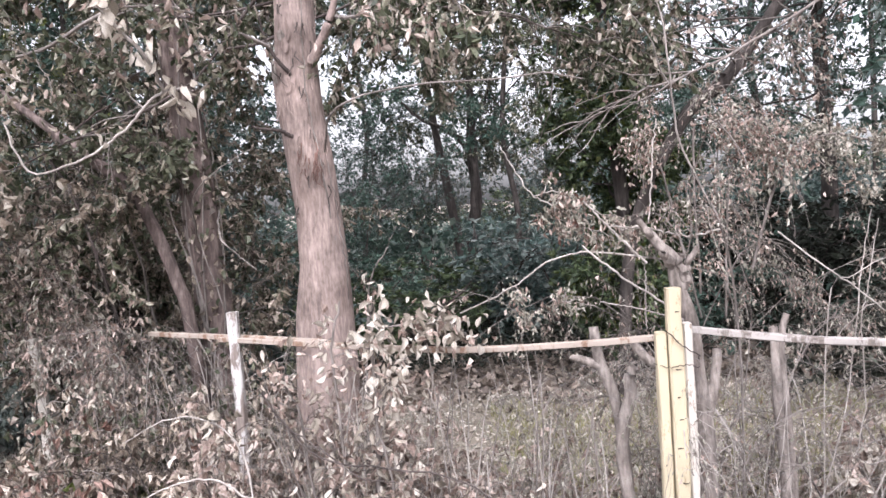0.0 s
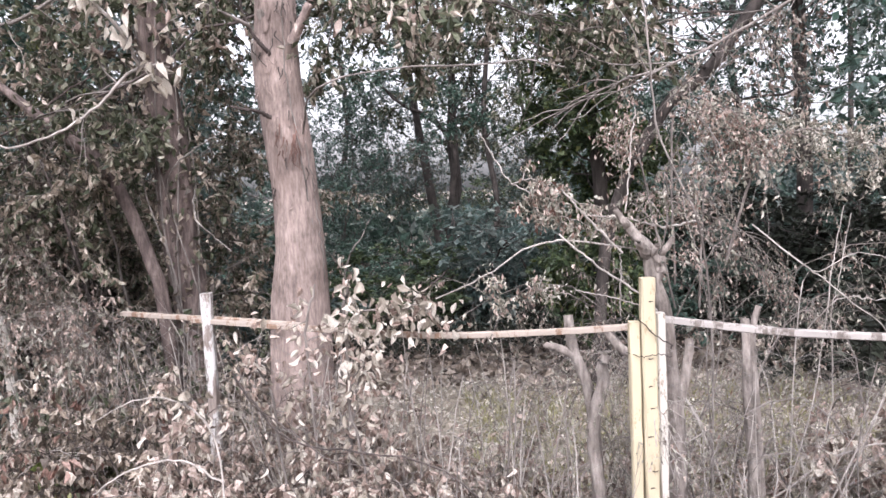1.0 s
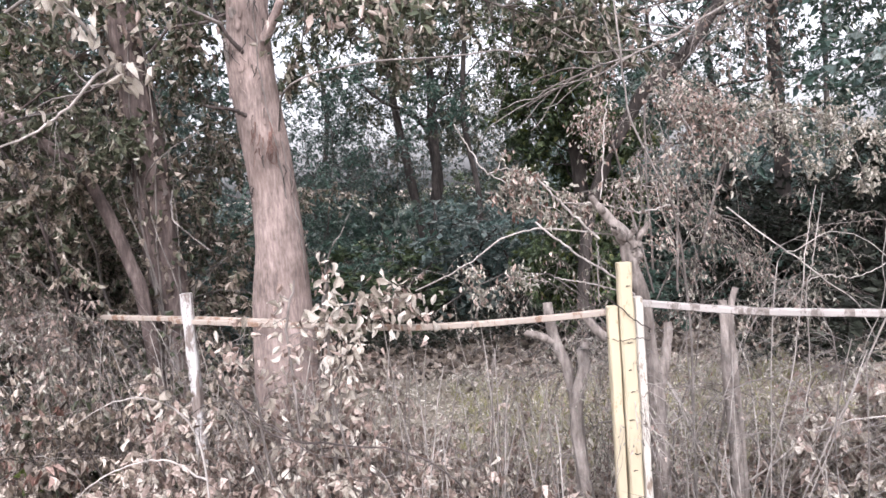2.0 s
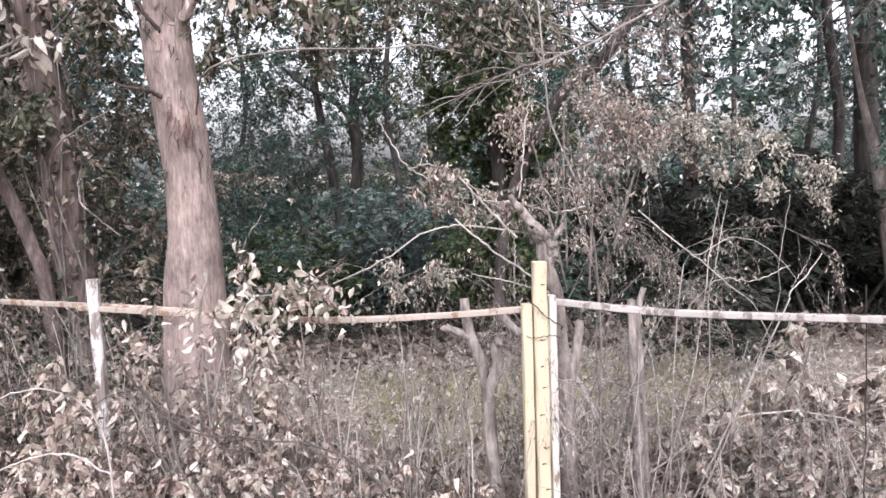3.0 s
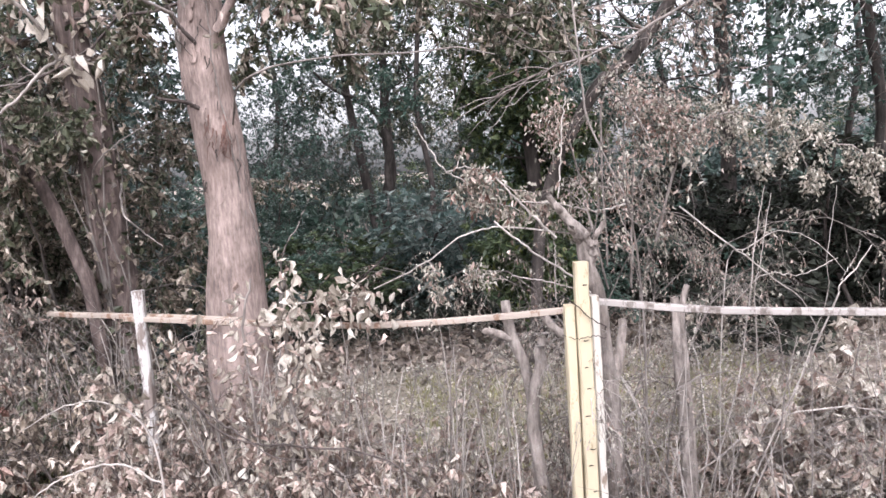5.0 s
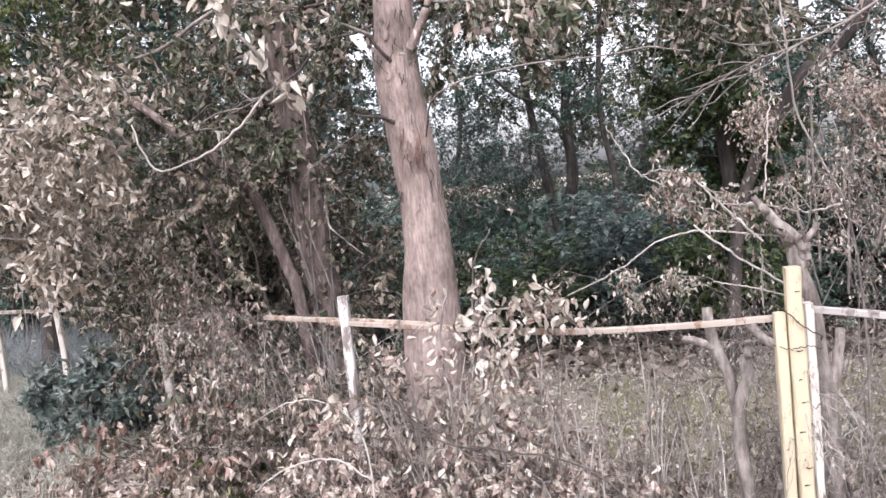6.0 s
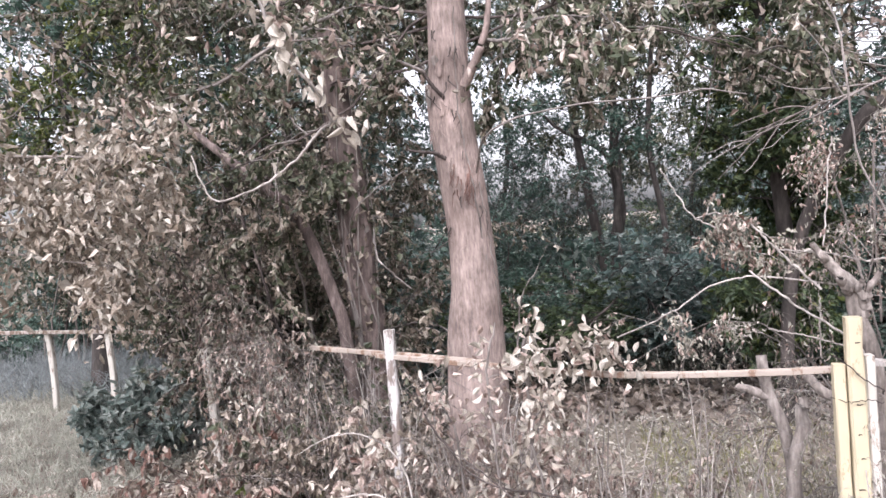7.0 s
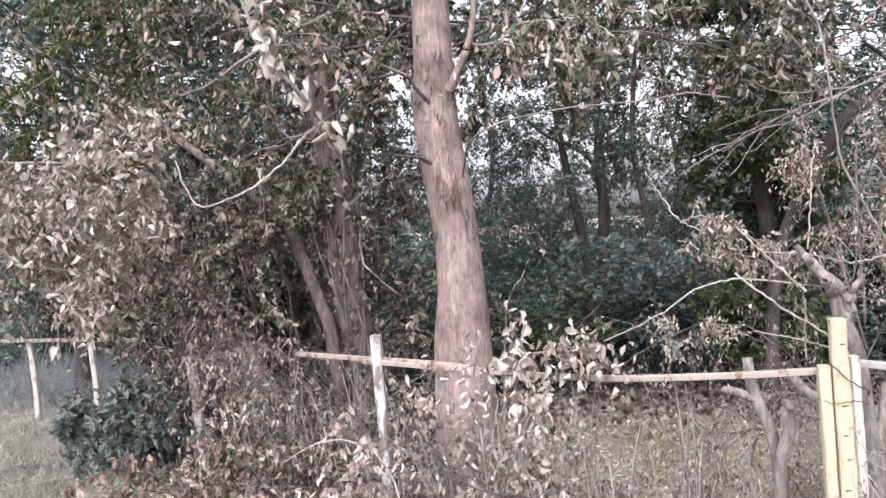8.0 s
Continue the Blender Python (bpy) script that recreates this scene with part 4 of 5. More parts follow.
leafy_branch("hanging_bough", "long bough of a roadside tree thick with tan leaves", [
    ([(-4.3, 2.9, 2.5), (-3.7, 3.1, 2.2), (-3.1, 3.4, 2.12), (-2.7, 3.4, 2.08), (-2.3, 3.45, 1.98)], 0.014, 0.004, 0.55),
    ([(-4.3, 2.9, 2.3), (-3.6, 3.2, 1.8), (-3.1, 3.4, 1.6), (-2.6, 3.5, 1.5)], 0.012, 0.004, 0.25), ([(-4.2, 3.0, 2.2), (-3.5, 3.3, 1.75), (-3.0, 3.5, 1.72), (-2.5, 3.6, 1.78)], 0.012, 0.004, 0.2)], M_greybark, 290, 0.07, PALE_LEAVES, 0.7, 0.06, fork=0.6, bulk=((M_pale, 1500, 0.06), (M_tan, 2000, 0.06)))
tree("tree", "roadside tree thick with tan and yellowish leaves", [(-4.7, 3.1, -0.1), (-4.6, 3.1, 1.2), (-4.65, 3.15, 2.6), (-4.5, 3.2, 4.5)], [0.11, 0.1, 0.08, 0.04], M_greybark, 1.5, 4.4, 2.3, 30, 3200, 0.07, M_tan, False, 15.0, 0.7, (M_pale, 1500), 0.22, 0.06, floor=1.35)

# sprig of broad pale leaves on the rail
leafy_branch("rail_shoot", "woody shoot with broad pale withered leaves on the rail", [
    ([(-0.47, 2.95, 0.1), (-0.46, 2.92, 0.5), (-0.44, 2.9, 0.8), (-0.45, 2.9, 1.1), (-0.42, 2.9, 1.2)], 0.011, 0.006, 0.25),
    ([(-0.46, 2.9, 0.85), (-0.42, 2.88, 1.05), (-0.34, 2.86, 1.1), (-0.21, 2.84, 1.1), (-0.1, 2.84, 1.1)], 0.006, 0.002, 0.5),
    ([(-0.45, 2.9, 0.6), (-0.4, 2.85, 0.85), (-0.38, 2.82, 0.95), (-0.3, 2.8, 0.99)], 0.005, 0.002, 0.25)], M_twig, 190, 0.046, PALE_LEAVES, 0.5, 0.04, fork=0.14, bulk=((M_pale, 100, 0.042), (M_dry, 120, 0.042)))
leafy_branch("rail_shoot", "thin grey shoots with curled pale leaves by the trunk", [
    ([(-0.56, 2.9, 0.1), (-0.58, 2.88, 0.6), (-0.6, 2.9, 1.0), (-0.56, 2.92, 1.2)], 0.008, 0.004, 0.35),
    ([(-0.4, 2.8, 0.1), (-0.38, 2.75, 0.5), (-0.42, 2.7, 0.8), (-0.36, 2.7, 0.95)], 0.007, 0.003, 0.35),
    ([(-0.68, 2.95, 0.1), (-0.72, 2.9, 0.5), (-0.74, 2.85, 0.8), (-0.8, 2.8, 0.95)], 0.007, 0.003, 0.3)], M_twig, 170, 0.045, PALE_LEAVES, 0.5, 0.045, fork=0.18, bulk=((M_dry, 260, 0.04),))
leafy_branch("fallen_branch", "dark bent fallen branch caught in the brush", [
    ([(-0.68, 2.2, 1.03), (-0.62, 2.2, 0.93), (-0.51, 2.2, 0.82), (-0.35, 2.2, 0.78), (-0.09, 2.2, 0.72), (0.1, 2.15, 0.5), (0.14, 2.1, 0.0)], 0.0032, 0.0025, 0.0),
    ([(-0.6, 2.2, 0.91), (-0.5, 2.15, 0.86), (-0.4, 2.12, 0.79), (-0.28, 2.1, 0.77)], 0.0026, 0.0014, 0.0)], M_darktwig, 0, 0.05, PALE_LEAVES)
leafy_branch("pale_shoot", "pale arching shoot in front of the fence", [
    ([(-0.76, 2.35, 0.0), (-0.77, 2.33, 0.6), (-0.79, 2.3, 0.83), (-0.88, 2.3, 0.92), (-1.0, 2.3, 0.94), (-1.16, 2.3, 0.87)], 0.004, 0.0016, 1.0),
    ([(-0.77, 2.33, 0.65), (-0.9, 2.3, 0.74), (-1.05, 2.28, 0.72), (-1.15, 2.25, 0.66)], 0.004, 0.002, 0.0)], M_paletwig, 8, 0.05, PALE_LEAVES)

# pollard and cut stems along the fence
def pollard(label, stems, mat=None):
    top = thing("pollard", stems[0][0][0], label, "tree stump", "cut stems along the fence")
    for i, (ctrl, r0, r1) in enumerate(stems):
        rad = np.linspace(r0, r1, 9) * rng.uniform(0.93, 1.08, 9)
        line = smooth_line(ctrl, 9)
        line[1:-1, :2] += rng.normal(0, 0.004, (7, 2))
        v, q = trunk_geo([tuple(c) for c in line], list(rad), 34, 16, 0.14, 0.2 if i == 0 else 0.0, 3.0 * i + r0 * 100)
        piece("trunk" if i == 0 else "limb", mesh_np("trunk", v, q, mat or M_greybark, True), top)


pollard("grey pollarded stem with a forked knobbly head", [([(0.78, 2.82, -0.05), (0.773, 2.8, 0.23), (0.77, 2.8, 0.645), (0.745, 2.8, 1.0), (0.715, 2.8, 1.16)], 0.042, 0.027),
        ([(0.715, 2.8, 1.15), (0.7, 2.8, 1.24), (0.685, 2.8, 1.3), (0.655, 2.8, 1.335), (0.62, 2.8, 1.385), (0.605, 2.8, 1.4), (0.577, 2.8, 1.44)], 0.03, 0.009), ([(0.72, 2.8, 1.15), (0.735, 2.8, 1.22), (0.75, 2.8, 1.27), (0.785, 2.8, 1.33)], 0.022, 0.008),
        ([(0.69, 2.79, 1.27), (0.66, 2.76, 1.3), (0.645, 2.74, 1.32)], 0.02, 0.013), ([(0.73, 2.8, 1.2), (0.71, 2.77, 1.26), (0.715, 2.75, 1.31)], 0.017, 0.009)])
pollard("brown cut stem with a side stub", [([(0.5, 2.87, -0.05), (0.49, 2.86, 0.5), (0.456, 2.85, 0.8), (0.41, 2.85, 0.93), (0.4, 2.85, 1.05)], 0.024, 0.018), ([(0.42, 2.85, 0.9), (0.37, 2.85, 0.92), (0.31, 2.84, 0.945)], 0.018, 0.013)])
pollard("grey cut stem with a sawn top", [([(0.51, 2.8, -0.05), (0.503, 2.8, 0.25), (0.48, 2.8, 0.585), (0.507, 2.8, 0.8), (0.532, 2.8, 0.9)], 0.03, 0.02)])
pollard("leaning grey stub beside the yellow post", [([(0.7, 2.9, -0.05), (0.69, 2.88, 0.5), (0.67, 2.85, 0.84), (0.6, 2.85, 0.91), (0.534, 2.85, 1.0)], 0.02, 0.016)])
pollard("forked grey stem behind the mesh", [([(0.82, 2.95, -0.05), (0.815, 2.95, 0.24), (0.805, 2.95, 0.6), (0.79, 2.95, 0.8), (0.76, 2.95, 0.98)], 0.042, 0.022), ([(0.81, 2.95, 0.6), (0.85, 2.95, 0.74), (0.88, 2.95, 0.92)], 0.028, 0.014)])
pollard("thin grey stem behind the mesh", [([(1.15, 3.0, -0.05), (1.149, 3.0, 0.1), (1.121, 3.0, 0.69), (1.115, 3.0, 0.98)], 0.028, 0.016)])
pollard("thin grey stem with a bent top", [([(1.195, 3.05, -0.05), (1.19, 3.05, 0.1), (1.172, 3.05, 0.7), (1.165, 3.05, 0.9), (1.19, 3.05, 1.02)], 0.02, 0.012)])

# withered twigs round the pollard
TW = [([(0.1, 2.9, 1.746), (0.149, 2.9, 1.651), (0.202, 2.9, 1.561), (0.3, 2.92, 1.5)], 0.003), ([(0.385, 2.8, 1.52), (0.459, 2.8, 1.434), (0.533, 2.8, 1.349), (0.6, 2.8, 1.28)], 0.005),
      ([(0.363, 2.75, 1.363), (0.498, 2.75, 1.241), (0.643, 2.75, 1.134), (0.72, 2.76, 1.05)], 0.005), ([(-0.096, 2.9, 1.125), (0.054, 2.9, 1.186), (0.159, 2.9, 1.243), (0.254, 2.9, 1.302), (0.35, 2.9, 1.324), (0.444, 2.9, 1.324), (0.7, 2.85, 1.28)], 0.004),
      ([(0.481, 2.85, 1.421), (0.619, 2.85, 1.405), (0.756, 2.85, 1.368), (0.9, 2.9, 1.38)], 0.004), ([(0.66, 2.8, 1.8), (0.641, 2.8, 1.681), (0.629, 2.8, 1.549), (0.613, 2.8, 1.427)], 0.003),
      ([(0.594, 2.8, 1.3), (0.59, 2.8, 1.188), (0.583, 2.8, 1.03)], 0.003), ([(0.431, 2.85, 1.142), (0.558, 2.85, 1.113), (0.72, 2.8, 1.06)], 0.003)]
t = thing("dead_twig", (0.7, 2.8, 1.2), "thin pale dead twigs springing from the pollard head", "twigs")
for c, r in TW:
    wand("twig", c, r * 0.8, r, M_paletwig, t)
t = thing("dead_twig", (1.4, 2.9, 0.0), "pale arching bare twigs over the silvery rail", "twigs")
for c, r in (([(1.25, 2.95, 0.0), (1.282, 2.9, 1.048), (1.388, 2.9, 1.174), (1.507, 2.9, 1.231), (1.651, 2.9, 1.185), (1.776, 2.9, 1.052)], 0.0035), ([(1.15, 3.0, 1.35), (1.282, 2.9, 1.211), (1.375, 2.9, 1.142), (1.508, 2.9, 1.021), (1.618, 2.9, 0.922), (1.7, 2.9, 0.7)], 0.005),
             ([(1.3, 2.95, 0.9), (1.435, 2.9, 1.059), (1.591, 2.9, 1.05), (1.752, 2.9, 1.106)], 0.004), ([(1.3, 2.95, 0.0), (1.5, 2.8, 0.6), (1.612, 2.7, 0.959), (1.635, 2.7, 1.034), (1.692, 2.7, 1.085), (1.761, 2.7, 1.177)], 0.006),
             ([(1.25, 3.0, 0.0), (1.46, 2.8, 0.6), (1.578, 2.7, 0.961), (1.588, 2.7, 1.155), (1.629, 2.7, 1.406)], 0.003), ([(1.2, 3.0, 0.0), (1.34, 2.9, 0.7), (1.405, 2.9, 1.135), (1.422, 2.9, 1.251), (1.456, 2.9, 1.416)], 0.004), ([(1.3, 3.05, 0.0), (1.42, 2.95, 0.6), (1.405, 2.9, 0.994), (1.435, 2.9, 1.127), (1.481, 2.9, 1.383)], 0.004),
             ([(1.65, 2.72, 1.05), (1.7, 2.7, 1.14), (1.72, 2.7, 1.2)], 0.003)):
    wand("twig", c, r * 0.7, r * 0.4, M_paletwig, t)

# withered clump on the pollard twigs and the long drooping sprays
leafy_branch("withered_clump", "hanging clump of narrow withered pinkish leaves", [([(0.21, 2.92, 1.55), (0.28, 2.94, 1.565), (0.36, 2.95, 1.54), (0.46, 2.95, 1.47), (0.56, 2.9, 1.38)], 0.003, 0.003, 0.55), ([(0.2, 2.95, 1.48), (0.3, 2.97, 1.46), (0.4, 2.96, 1.42), (0.45, 2.95, 1.4)], 0.003, 0.002, 0.45)], M_paletwig, 200, 0.026, DRY_LEAVES, 0.2, 0.014, fork=0.12, bulk=((M_grey, 420, 0.026), (M_pale, 160, 0.022), (M_rust, 90, 0.026)))
leafy_branch("withered_clump", "small clump of withered leaves on a twig", [([(0.1, 2.9, 1.22), (0.13, 2.9, 1.2), (0.16, 2.9, 1.1)], 0.002, 0.002, 0.5), ([(0.25, 2.9, 1.15), (0.33, 2.9, 1.14), (0.42, 2.9, 1.12)], 0.002, 0.002, 0.5)], M_paletwig, 60, 0.024, DRY_LEAVES, 0.3, 0.02, fork=0.1, bulk=((M_grey, 260, 0.02),))
leafy_branch("drooping_spray", "long drooping spray of small yellowish withered leaves", [([(1.1, 3.15, 1.2), (1.2, 3.05, 1.6), (1.326, 3.0, 1.705), (1.5, 3.0, 1.68), (1.652, 3.0, 1.635), (1.764, 3.0, 1.57), (1.904, 3.0, 1.53), (1.96, 3.0, 1.42), (1.99, 3.0, 1.28)], 0.006, 0.002, 0.65), ([(1.5, 3.0, 1.68), (1.6, 2.98, 1.62), (1.66, 2.97, 1.5), (1.68, 2.97, 1.4)], 0.003, 0.0015, 0.2), ([(1.3, 3.0, 1.7), (1.38, 2.98, 1.66), (1.43, 2.97, 1.55), (1.46, 2.97, 1.42)], 0.003, 0.0015, 0.15)], M_twig, 260, 0.023, PALE_LEAVES, 0.5, 0.02, fork=0.13, bulk=((M_grey, 1500, 0.02), (M_pale, 500, 0.02)))
leafy_branch("drooping_spray", "arching spray with a crest of pinkish withered leaves", [([(0.9, 3.2, 1.0), (0.75, 3.1, 1.6), (0.69, 3.0, 1.76), (0.64, 3.0, 1.72), (0.62, 3.0, 1.6)], 0.005, 0.002, 0.25), ([(0.9, 3.2, 1.1), (0.85, 3.0, 1.75), (0.95, 3.0, 1.79), (1.082, 3.0, 1.743), (1.2, 3.0, 1.68)], 0.005, 0.002, 0.4), ([(1.0, 3.2, 1.0), (1.0, 3.05, 1.6), (1.1, 3.0, 1.68), (1.3, 3.0, 1.62)], 0.005, 0.002, 0.35)], M_twig, 260, 0.022, DRY_LEAVES, 0.5, 0.03, fork=0.2, bulk=((M_dry, 1100, 0.02), (M_rust, 260, 0.02), (M_grey, 1200, 0.02)))

# long bare boughs crossing high up
t = thing("bare_bough", (-0.58, 3.3, 1.99), "long thin bare bough crossing high behind the fence", "branch")
wand("stem", [(-0.75, 3.85, 1.85), (-0.58, 3.3, 1.99), (-0.243, 3.3, 2.064), (0.1, 3.3, 2.06), (0.314, 3.3, 2.071), (0.482, 3.3, 2.035)], 0.005, 0.003, M_twig, t)
t = thing("bare_bough", (0.389, 3.0, 1.798), "slanting bare grey bough with fine side twigs", "branch")
ln = wand("stem", [(0.389, 3.0, 1.798), (0.617, 3.0, 1.915), (0.849, 3.0, 1.98), (1.085, 3.0, 2.08), (1.449, 3.0, 2.283), (2.2, 3.2, 2.7)], 0.0025, 0.008, M_twig, t)
p, w = along(ln[None], 26, 0.1, 0.95)
tw = grow(p, -w + rng.normal(0, 0.5, p.shape), rng.uniform(0.15, 0.5, 26), 8, 0.15, 0.05)
piece("twig", mesh_np("twig", *tubes(tw, taper(tw, np.full(26, 0.0035), 0.0012), 4), M_twig, True), t, kind="stuff")
t = thing("climbing_vine", (0.85, 2.72, 0.0), "thin grey vine climbing out of the shrub", "vine")
wand("stem", [(0.95, 2.95, 0.0), (0.92, 2.8, 0.9), (0.85, 2.7, 1.37), (0.78, 2.7, 1.54), (0.71, 2.7, 1.72), (0.69, 2.7, 1.91), (0.67, 2.7, 2.16), (0.62, 2.8, 2.4), (0.7, 2.85, 2.8)], 0.0045, 0.003, M_twig, t)
t = thing("young_shoot", (-0.62, 3.9, 0.0), "thin straight shoot beside the large trunk", "shoot")
wand("stem", [(-0.68, 3.9, 0.0), (-0.59, 3.9, 1.09), (-0.49, 3.9, 1.316), (-0.42, 3.9, 1.45)], 0.006, 0.002, M_twig, t)
t = thing("dead_twig", (-1.6, 4.3, 1.5), "bare pale twigs on the dark trunk", "twigs")
for c in ([(-1.66, 4.45, 1.45), (-1.492, 4.0, 1.68), (-1.333, 4.0, 1.82), (-1.149, 4.0, 1.914)], [(-1.5, 4.4, 1.6), (-1.237, 3.6, 1.462), (-1.15, 3.6, 1.364), (-1.074, 3.6, 1.294)], [(-1.62, 4.48, 0.5), (-1.66, 4.44, 1.1), (-1.8, 4.43, 1.6), (-1.84, 4.43, 2.1)], [(-1.45, 4.4, 0.0), (-1.5, 4.4, 0.9), (-1.6, 4.4, 1.3), (-1.7, 4.42, 1.7)]):
    wand("twig", c, 0.0055, 0.003, M_twig, t)

# yellowish grass at the verge
def grass(name, label, count, x0, x1, y0, y1, tall, mat):
    x, y = rng.uniform(x0, x1, count), rng.uniform(y0, y1, count)
    st = np.column_stack([x, y, np.array([height(a, b) for a, b in zip(x, y)])])
    ln = grow(st, np.column_stack([rng.normal(0, 0.35, count), rng.normal(0, 0.35, count), np.ones(count)]), tall * rng.uniform(0.4, 1.2, count), 5, 0.15, 0.5)
    tagged(new(name, mesh_np(name, *tubes(ln, taper(ln, np.full(count, 0.0036), 0.001), 3), mat)), label, "grass", kind="stuff")


M_straw = bark_mat("straw", (0.24, 0.25, 0.2), (0.36, 0.365, 0.31), (0.48, 0.475, 0.42), 30)
grass("grass", "short pale straw-coloured grass on the verge", 33000, -8.5, -3.1, 3.4, 7.6, 0.1, M_straw)
# bluish grey blades carry the haze behind the far posts in their colour
M_hazegrass = bark_mat("haze_bluish_straw", (0.13, 0.155, 0.158), (0.22, 0.25, 0.255), (0.36, 0.39, 0.395), 30)
grass("tall_grass", "tall grass coloured pale bluish as haze behind the far posts", 6000, -10, -4.6, 6.9, 9.6, 0.45, M_hazegrass)
M_mossgrass = bark_mat("yellowish_green_grass", (0.11, 0.12, 0.05), (0.22, 0.22, 0.1), (0.36, 0.34, 0.2), 30)
grass("grass", "yellowish green grass tufts at the foot of the thicket", 2400, -2.2, -1.5, 3.3, 4.3, 0.24, M_mossgrass)
grass("grass", "thin straw grass on the bare earth behind the fence", 1600, 0.0, 2.6, 3.6, 5.6, 0.14, M_mossgrass)
grass("dry_grass", "sparse dry grass stems among the fallen leaves", 1800, -3, 3.5, 1.8, 6, 0.16, M_straw)

# ---- dry brush along both sides of the fence ----
i = 0
for x in np.arange(-1.85, 3.0, 0.32):
    yf = np.interp(x, [-3.06, -1.14, 0.63, 2.6], [5.1, 3.43, 2.66, 2.0])
    for off, h in ((-0.45, 0.8), (0.35, 0.9), (-0.95, 0.7)):
        if x < -1.9 and off < 0 or off < -0.8 and (x > 0.4 or x < -1.75) or off > 0 and 0.6 < x < 1.8 or off < 0 and x > 2.1:
            continue
        cx, cy = x + rng.uniform(-0.12, 0.12), yf + off + rng.uniform(-0.12, 0.12)
        right, left = x > 0.25, x < -1.0
        hh = h * rng.uniform(0.75, 1.1) * (0.34 if 0.6 < x < 1.5 else 0.6 if right else 0.5 if off < 0 and -1.4 < x < -0.95 else 0.72 if off > 0 and x > -0.7 else 1.0)
        shrub("brush", ("dry leafless brush with a few curled pale leaves", "dry brush hung with withered pinkish leaves", "tangled dry stems and tan leaves")[i % 3] if not left else "dense brush of brown and tan withered leaves", (cx, cy, 0), 0.22, 0.18, 8 if right else 11, hh, 0.0042, 420 if right else 780, 0.056 if x > 1.4 else 0.038 if off < -0.8 else 0.044, (M_olive if i % 2 else M_tan) if left else M_dry, (M_paletwig, M_twig, M_darktwig)[i % 3], 1.1, False, 0.44, (M_brown if left else M_pale, 420 if x > 1.4 else 300 if right else 420), category="brush", group="dry brush along the fence", arch=0.26, twigs=8, sub=3, sink=0.25, reach=0.4)
        i += 1

# brush round the thin post at the thicket's foot
for k, (x, y, h, mat, sec) in enumerate(((-1.95, 3.9, 0.7, M_olive, (M_tan, 500)), (-2.1, 4.3, 0.7, M_brown, (M_olive, 600)), (-1.75, 3.6, 0.8, M_brown, (M_rust, 350)), (-1.75, 3.3, 0.42, M_olive, (M_lime, 260)), (-2.55, 4.85, 1.1, M_tan, (M_olive, 600)))):
    shrub("brush", ("low brush with olive and brown hanging leaves", "dense brush of brown and tan withered leaves")[k % 2], (x, y, 0), 0.22, 0.2, 11, h, 0.0045, 800, 0.055, mat, M_darktwig, 1.2, False, 0.46, sec, category="brush", group="dry brush along the fence", arch=0.26, twigs=8, sub=3, sink=0.25, reach=0.4)

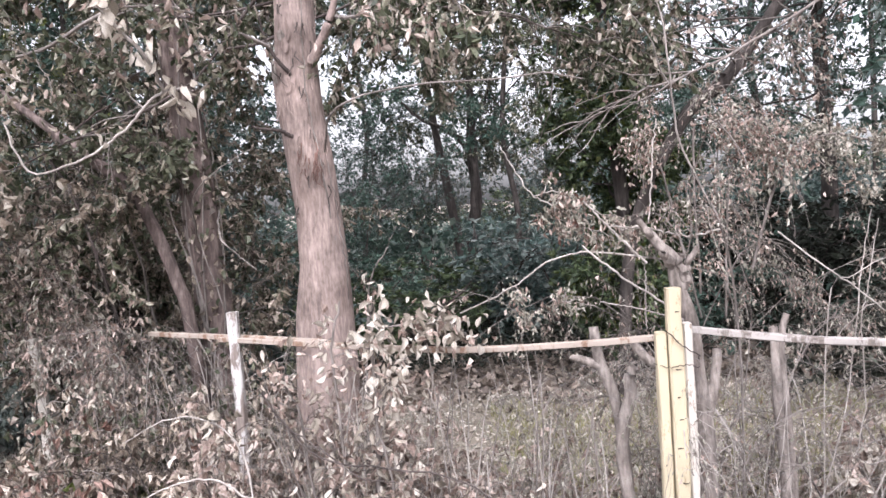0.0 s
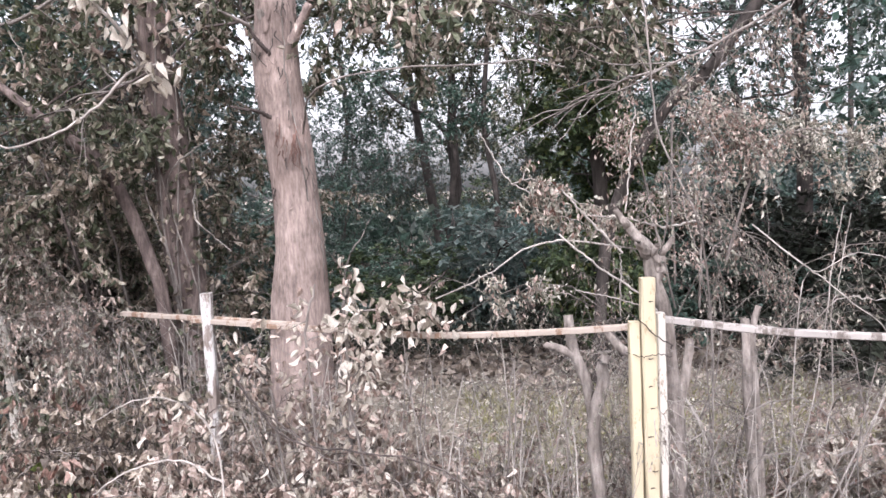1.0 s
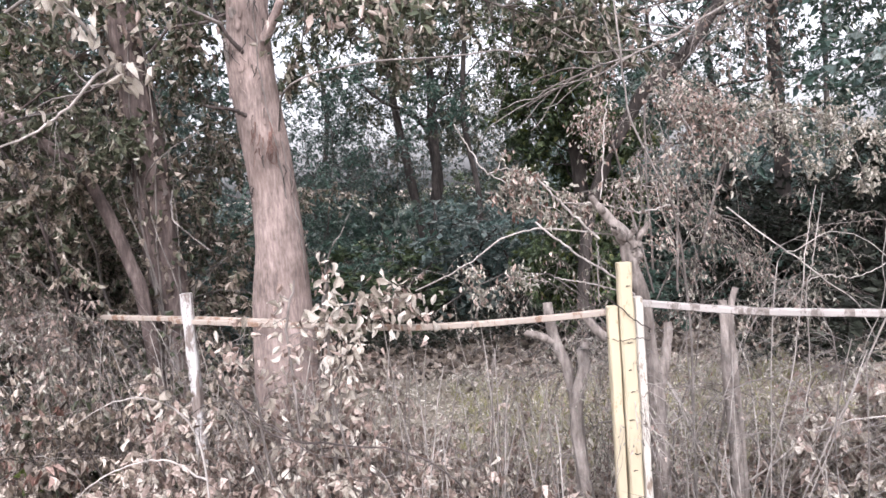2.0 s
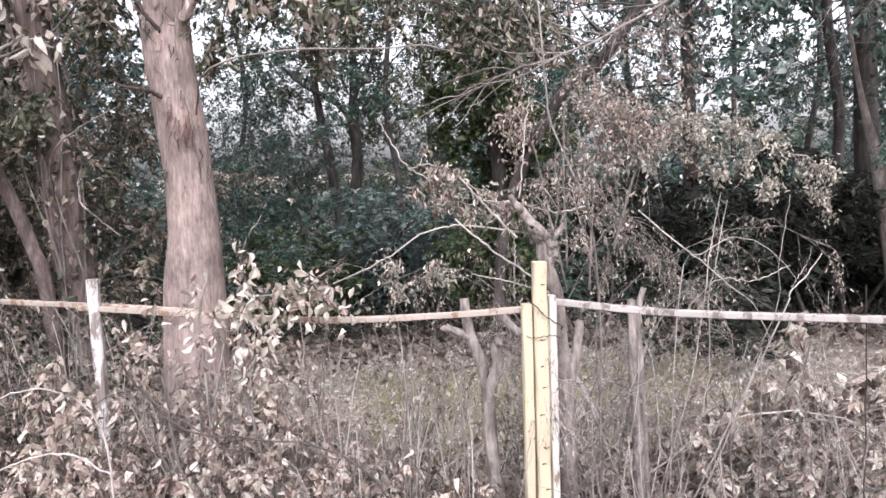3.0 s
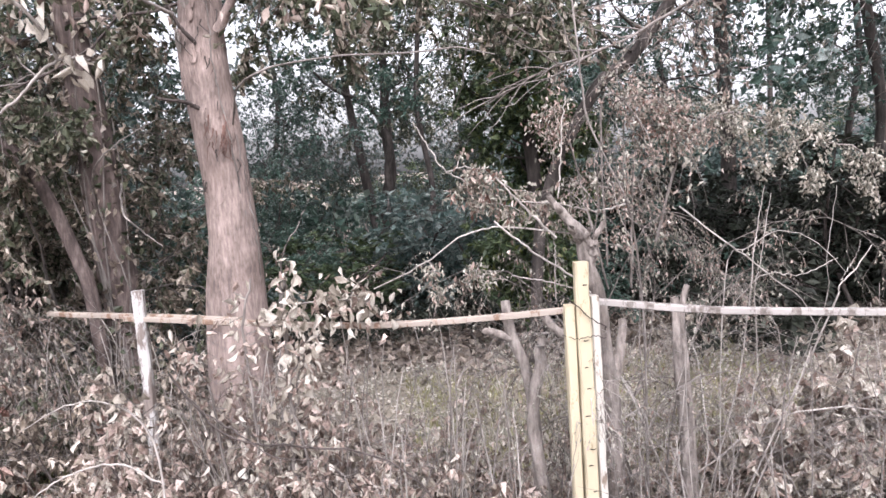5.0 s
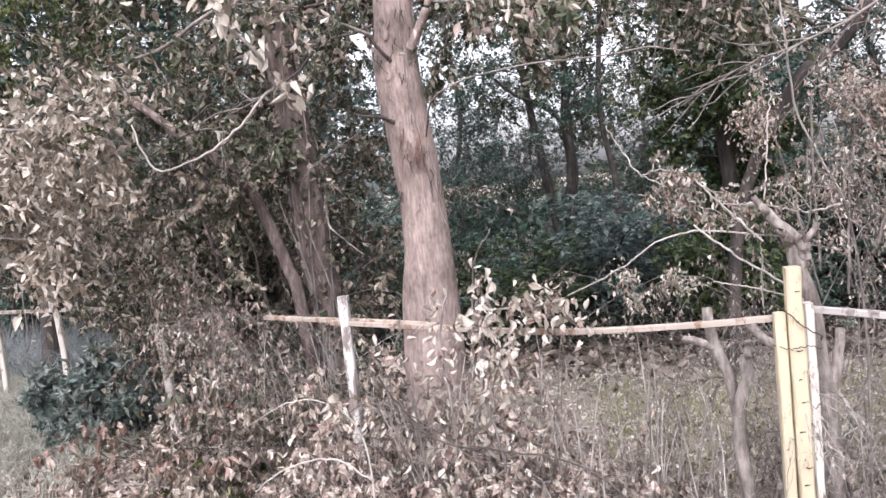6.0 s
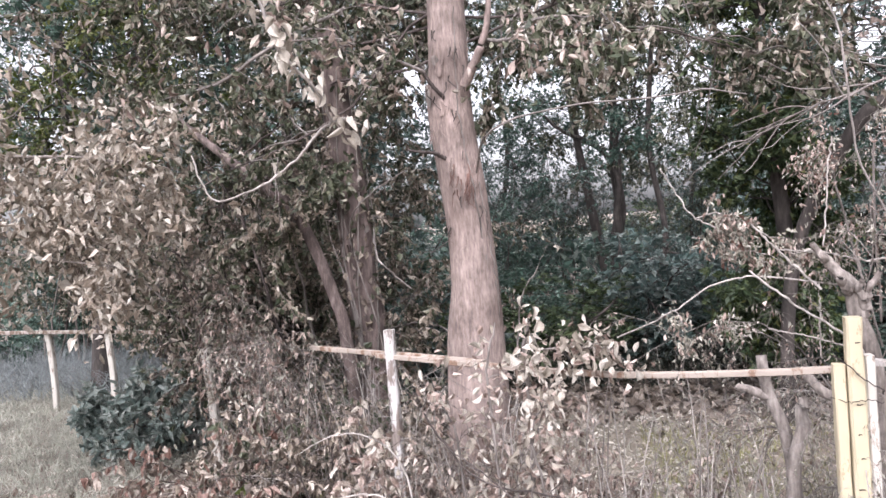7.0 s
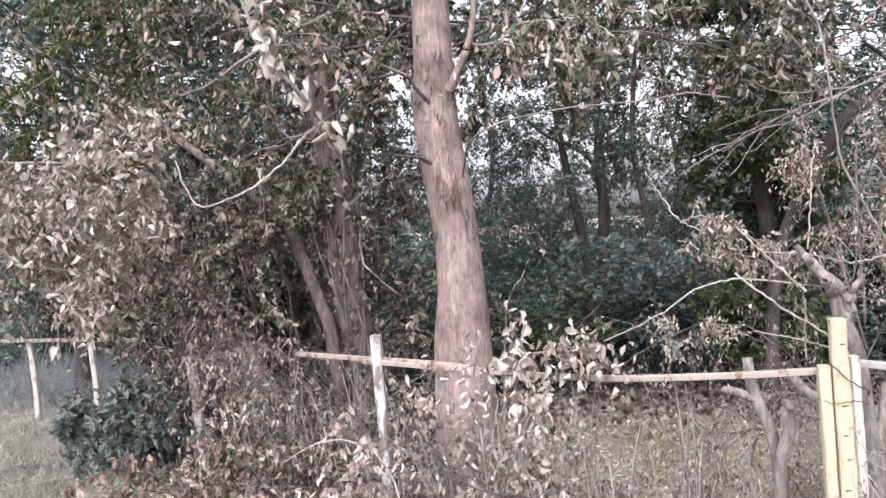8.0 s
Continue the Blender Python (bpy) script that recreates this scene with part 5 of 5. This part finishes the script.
# thin upright stalks along the mesh
for k, x0 in enumerate(np.arange(-1.65, 2.3, 0.4)):
    y0 = np.interp(x0, [-3.06, -1.14, 0.63, 2.6], [5.1, 3.43, 2.66, 2.0])
    st = thing("stalk_clump", (x0, y0, 0), ("stand of thin dry upright stalks at the mesh", "stand of thin grey bare stalks by the fence")[k % 2], "stalks", "dry stalks along the fence")
    n = 17 if x0 < 0.6 else 9
    base = np.column_stack([x0 + rng.uniform(-0.26, 0.26, n), y0 + rng.uniform(-0.35, 0.3, n), np.zeros(n)])
    ln = grow(base, np.column_stack([rng.normal(0, 0.09, n), rng.normal(0, 0.09, n), np.ones(n)]), rng.uniform(0.45, 1.05, n), 9, 0.06, 0.0)
    for q in ln:
        r = rng.uniform(0.0018, 0.0045)
        piece("stalk", mesh_np("stalk", *tubes(q[None], taper(q[None], np.array([r]), r * 0.5), 5), M_paletwig if rng.random() < 0.6 else M_twig, True), st)
    m = 60 if x0 < 0.6 else 22
    p, w = along(ln, m, 0.3, 1)
    tw = grow(p, w + rng.normal(0, 0.6, p.shape), rng.uniform(0.06, 0.25, m), 5, 0.2, 0.1)
    piece("twig_growth", mesh_np("twig_growth", *tubes(tw, taper(tw, np.full(m, 0.0014), 0.0006), 3), M_twig, True), st, kind="stuff")

# grey tangle of small withered leaves in front of the thicket
for k, (x, y, h) in enumerate(((-2.02, 4.4, 1.75), (-2.3, 4.85, 1.8), (-2.75, 5.9, 1.8))):
    shrub("drooping_shrub", ("grey twiggy shrub with small curled pinkish leaves", "pale tangled shrub of thin arching twigs")[k % 2], (x, y, 0), 0.2, 0.18, 10, h, 0.0045, 1500, 0.036, M_dry, M_twig, 1.2, False, 0.38, (M_grey, 1000), group="grey shrubs before the thicket", arch=0.2, twigs=14, sub=6, sink=0.45, reach=0.3, bare=0.45)

# ivy and dead leaves clinging to the dark trunk
iv = thing("ivy", (-1.6, 4.5, 0.0), "withered ivy clinging to the dark trunk", "ivy")
for k in range(5):
    ph = -2.6 + 0.5 * k
    wand("stem", [(-1.6 + 0.13 * math.cos(ph), 4.6 + 0.13 * math.sin(ph), 0.0)] + [(np.interp(z, [0, 0.9, 1.87, 2.8], [-1.585, -1.63, -1.69, -1.77]) + 0.115 * math.cos(ph + 0.7 * math.sin(z * 2 + k)), 4.6 + 0.115 * math.sin(ph + 0.7 * math.sin(z * 2 + k)), z) for z in (0.5, 1.0, 1.5, 2.0, 2.6)], 0.007, 0.004, M_twig, iv)
n = 520
z = rng.uniform(0.3, 2.8, n)
a = rng.uniform(-3.3, 0.2, n)
rr = 0.11 + np.abs(rng.normal(0, 0.05, n))
p = np.column_stack([np.interp(z, [0, 0.9, 1.87, 2.8], [-1.585, -1.63, -1.69, -1.77]) + rr * np.cos(a), 4.6 + rr * np.sin(a), z])
for mat, lo, hi in ((M_brown, 0, 220), (M_tan, 220, 360), (M_olive, 360, n)):
    q = p[lo:hi]
    piece("foliage", mesh_np("foliage", *leaf_mesh(q, leaf_ways(np.tile([0.0, -1.0, -0.3], (len(q), 1)), 0.5, 0.7), 0.055 * rng.uniform(0.6, 1.2, len(q)), 0.6), mat), iv, kind="stuff")
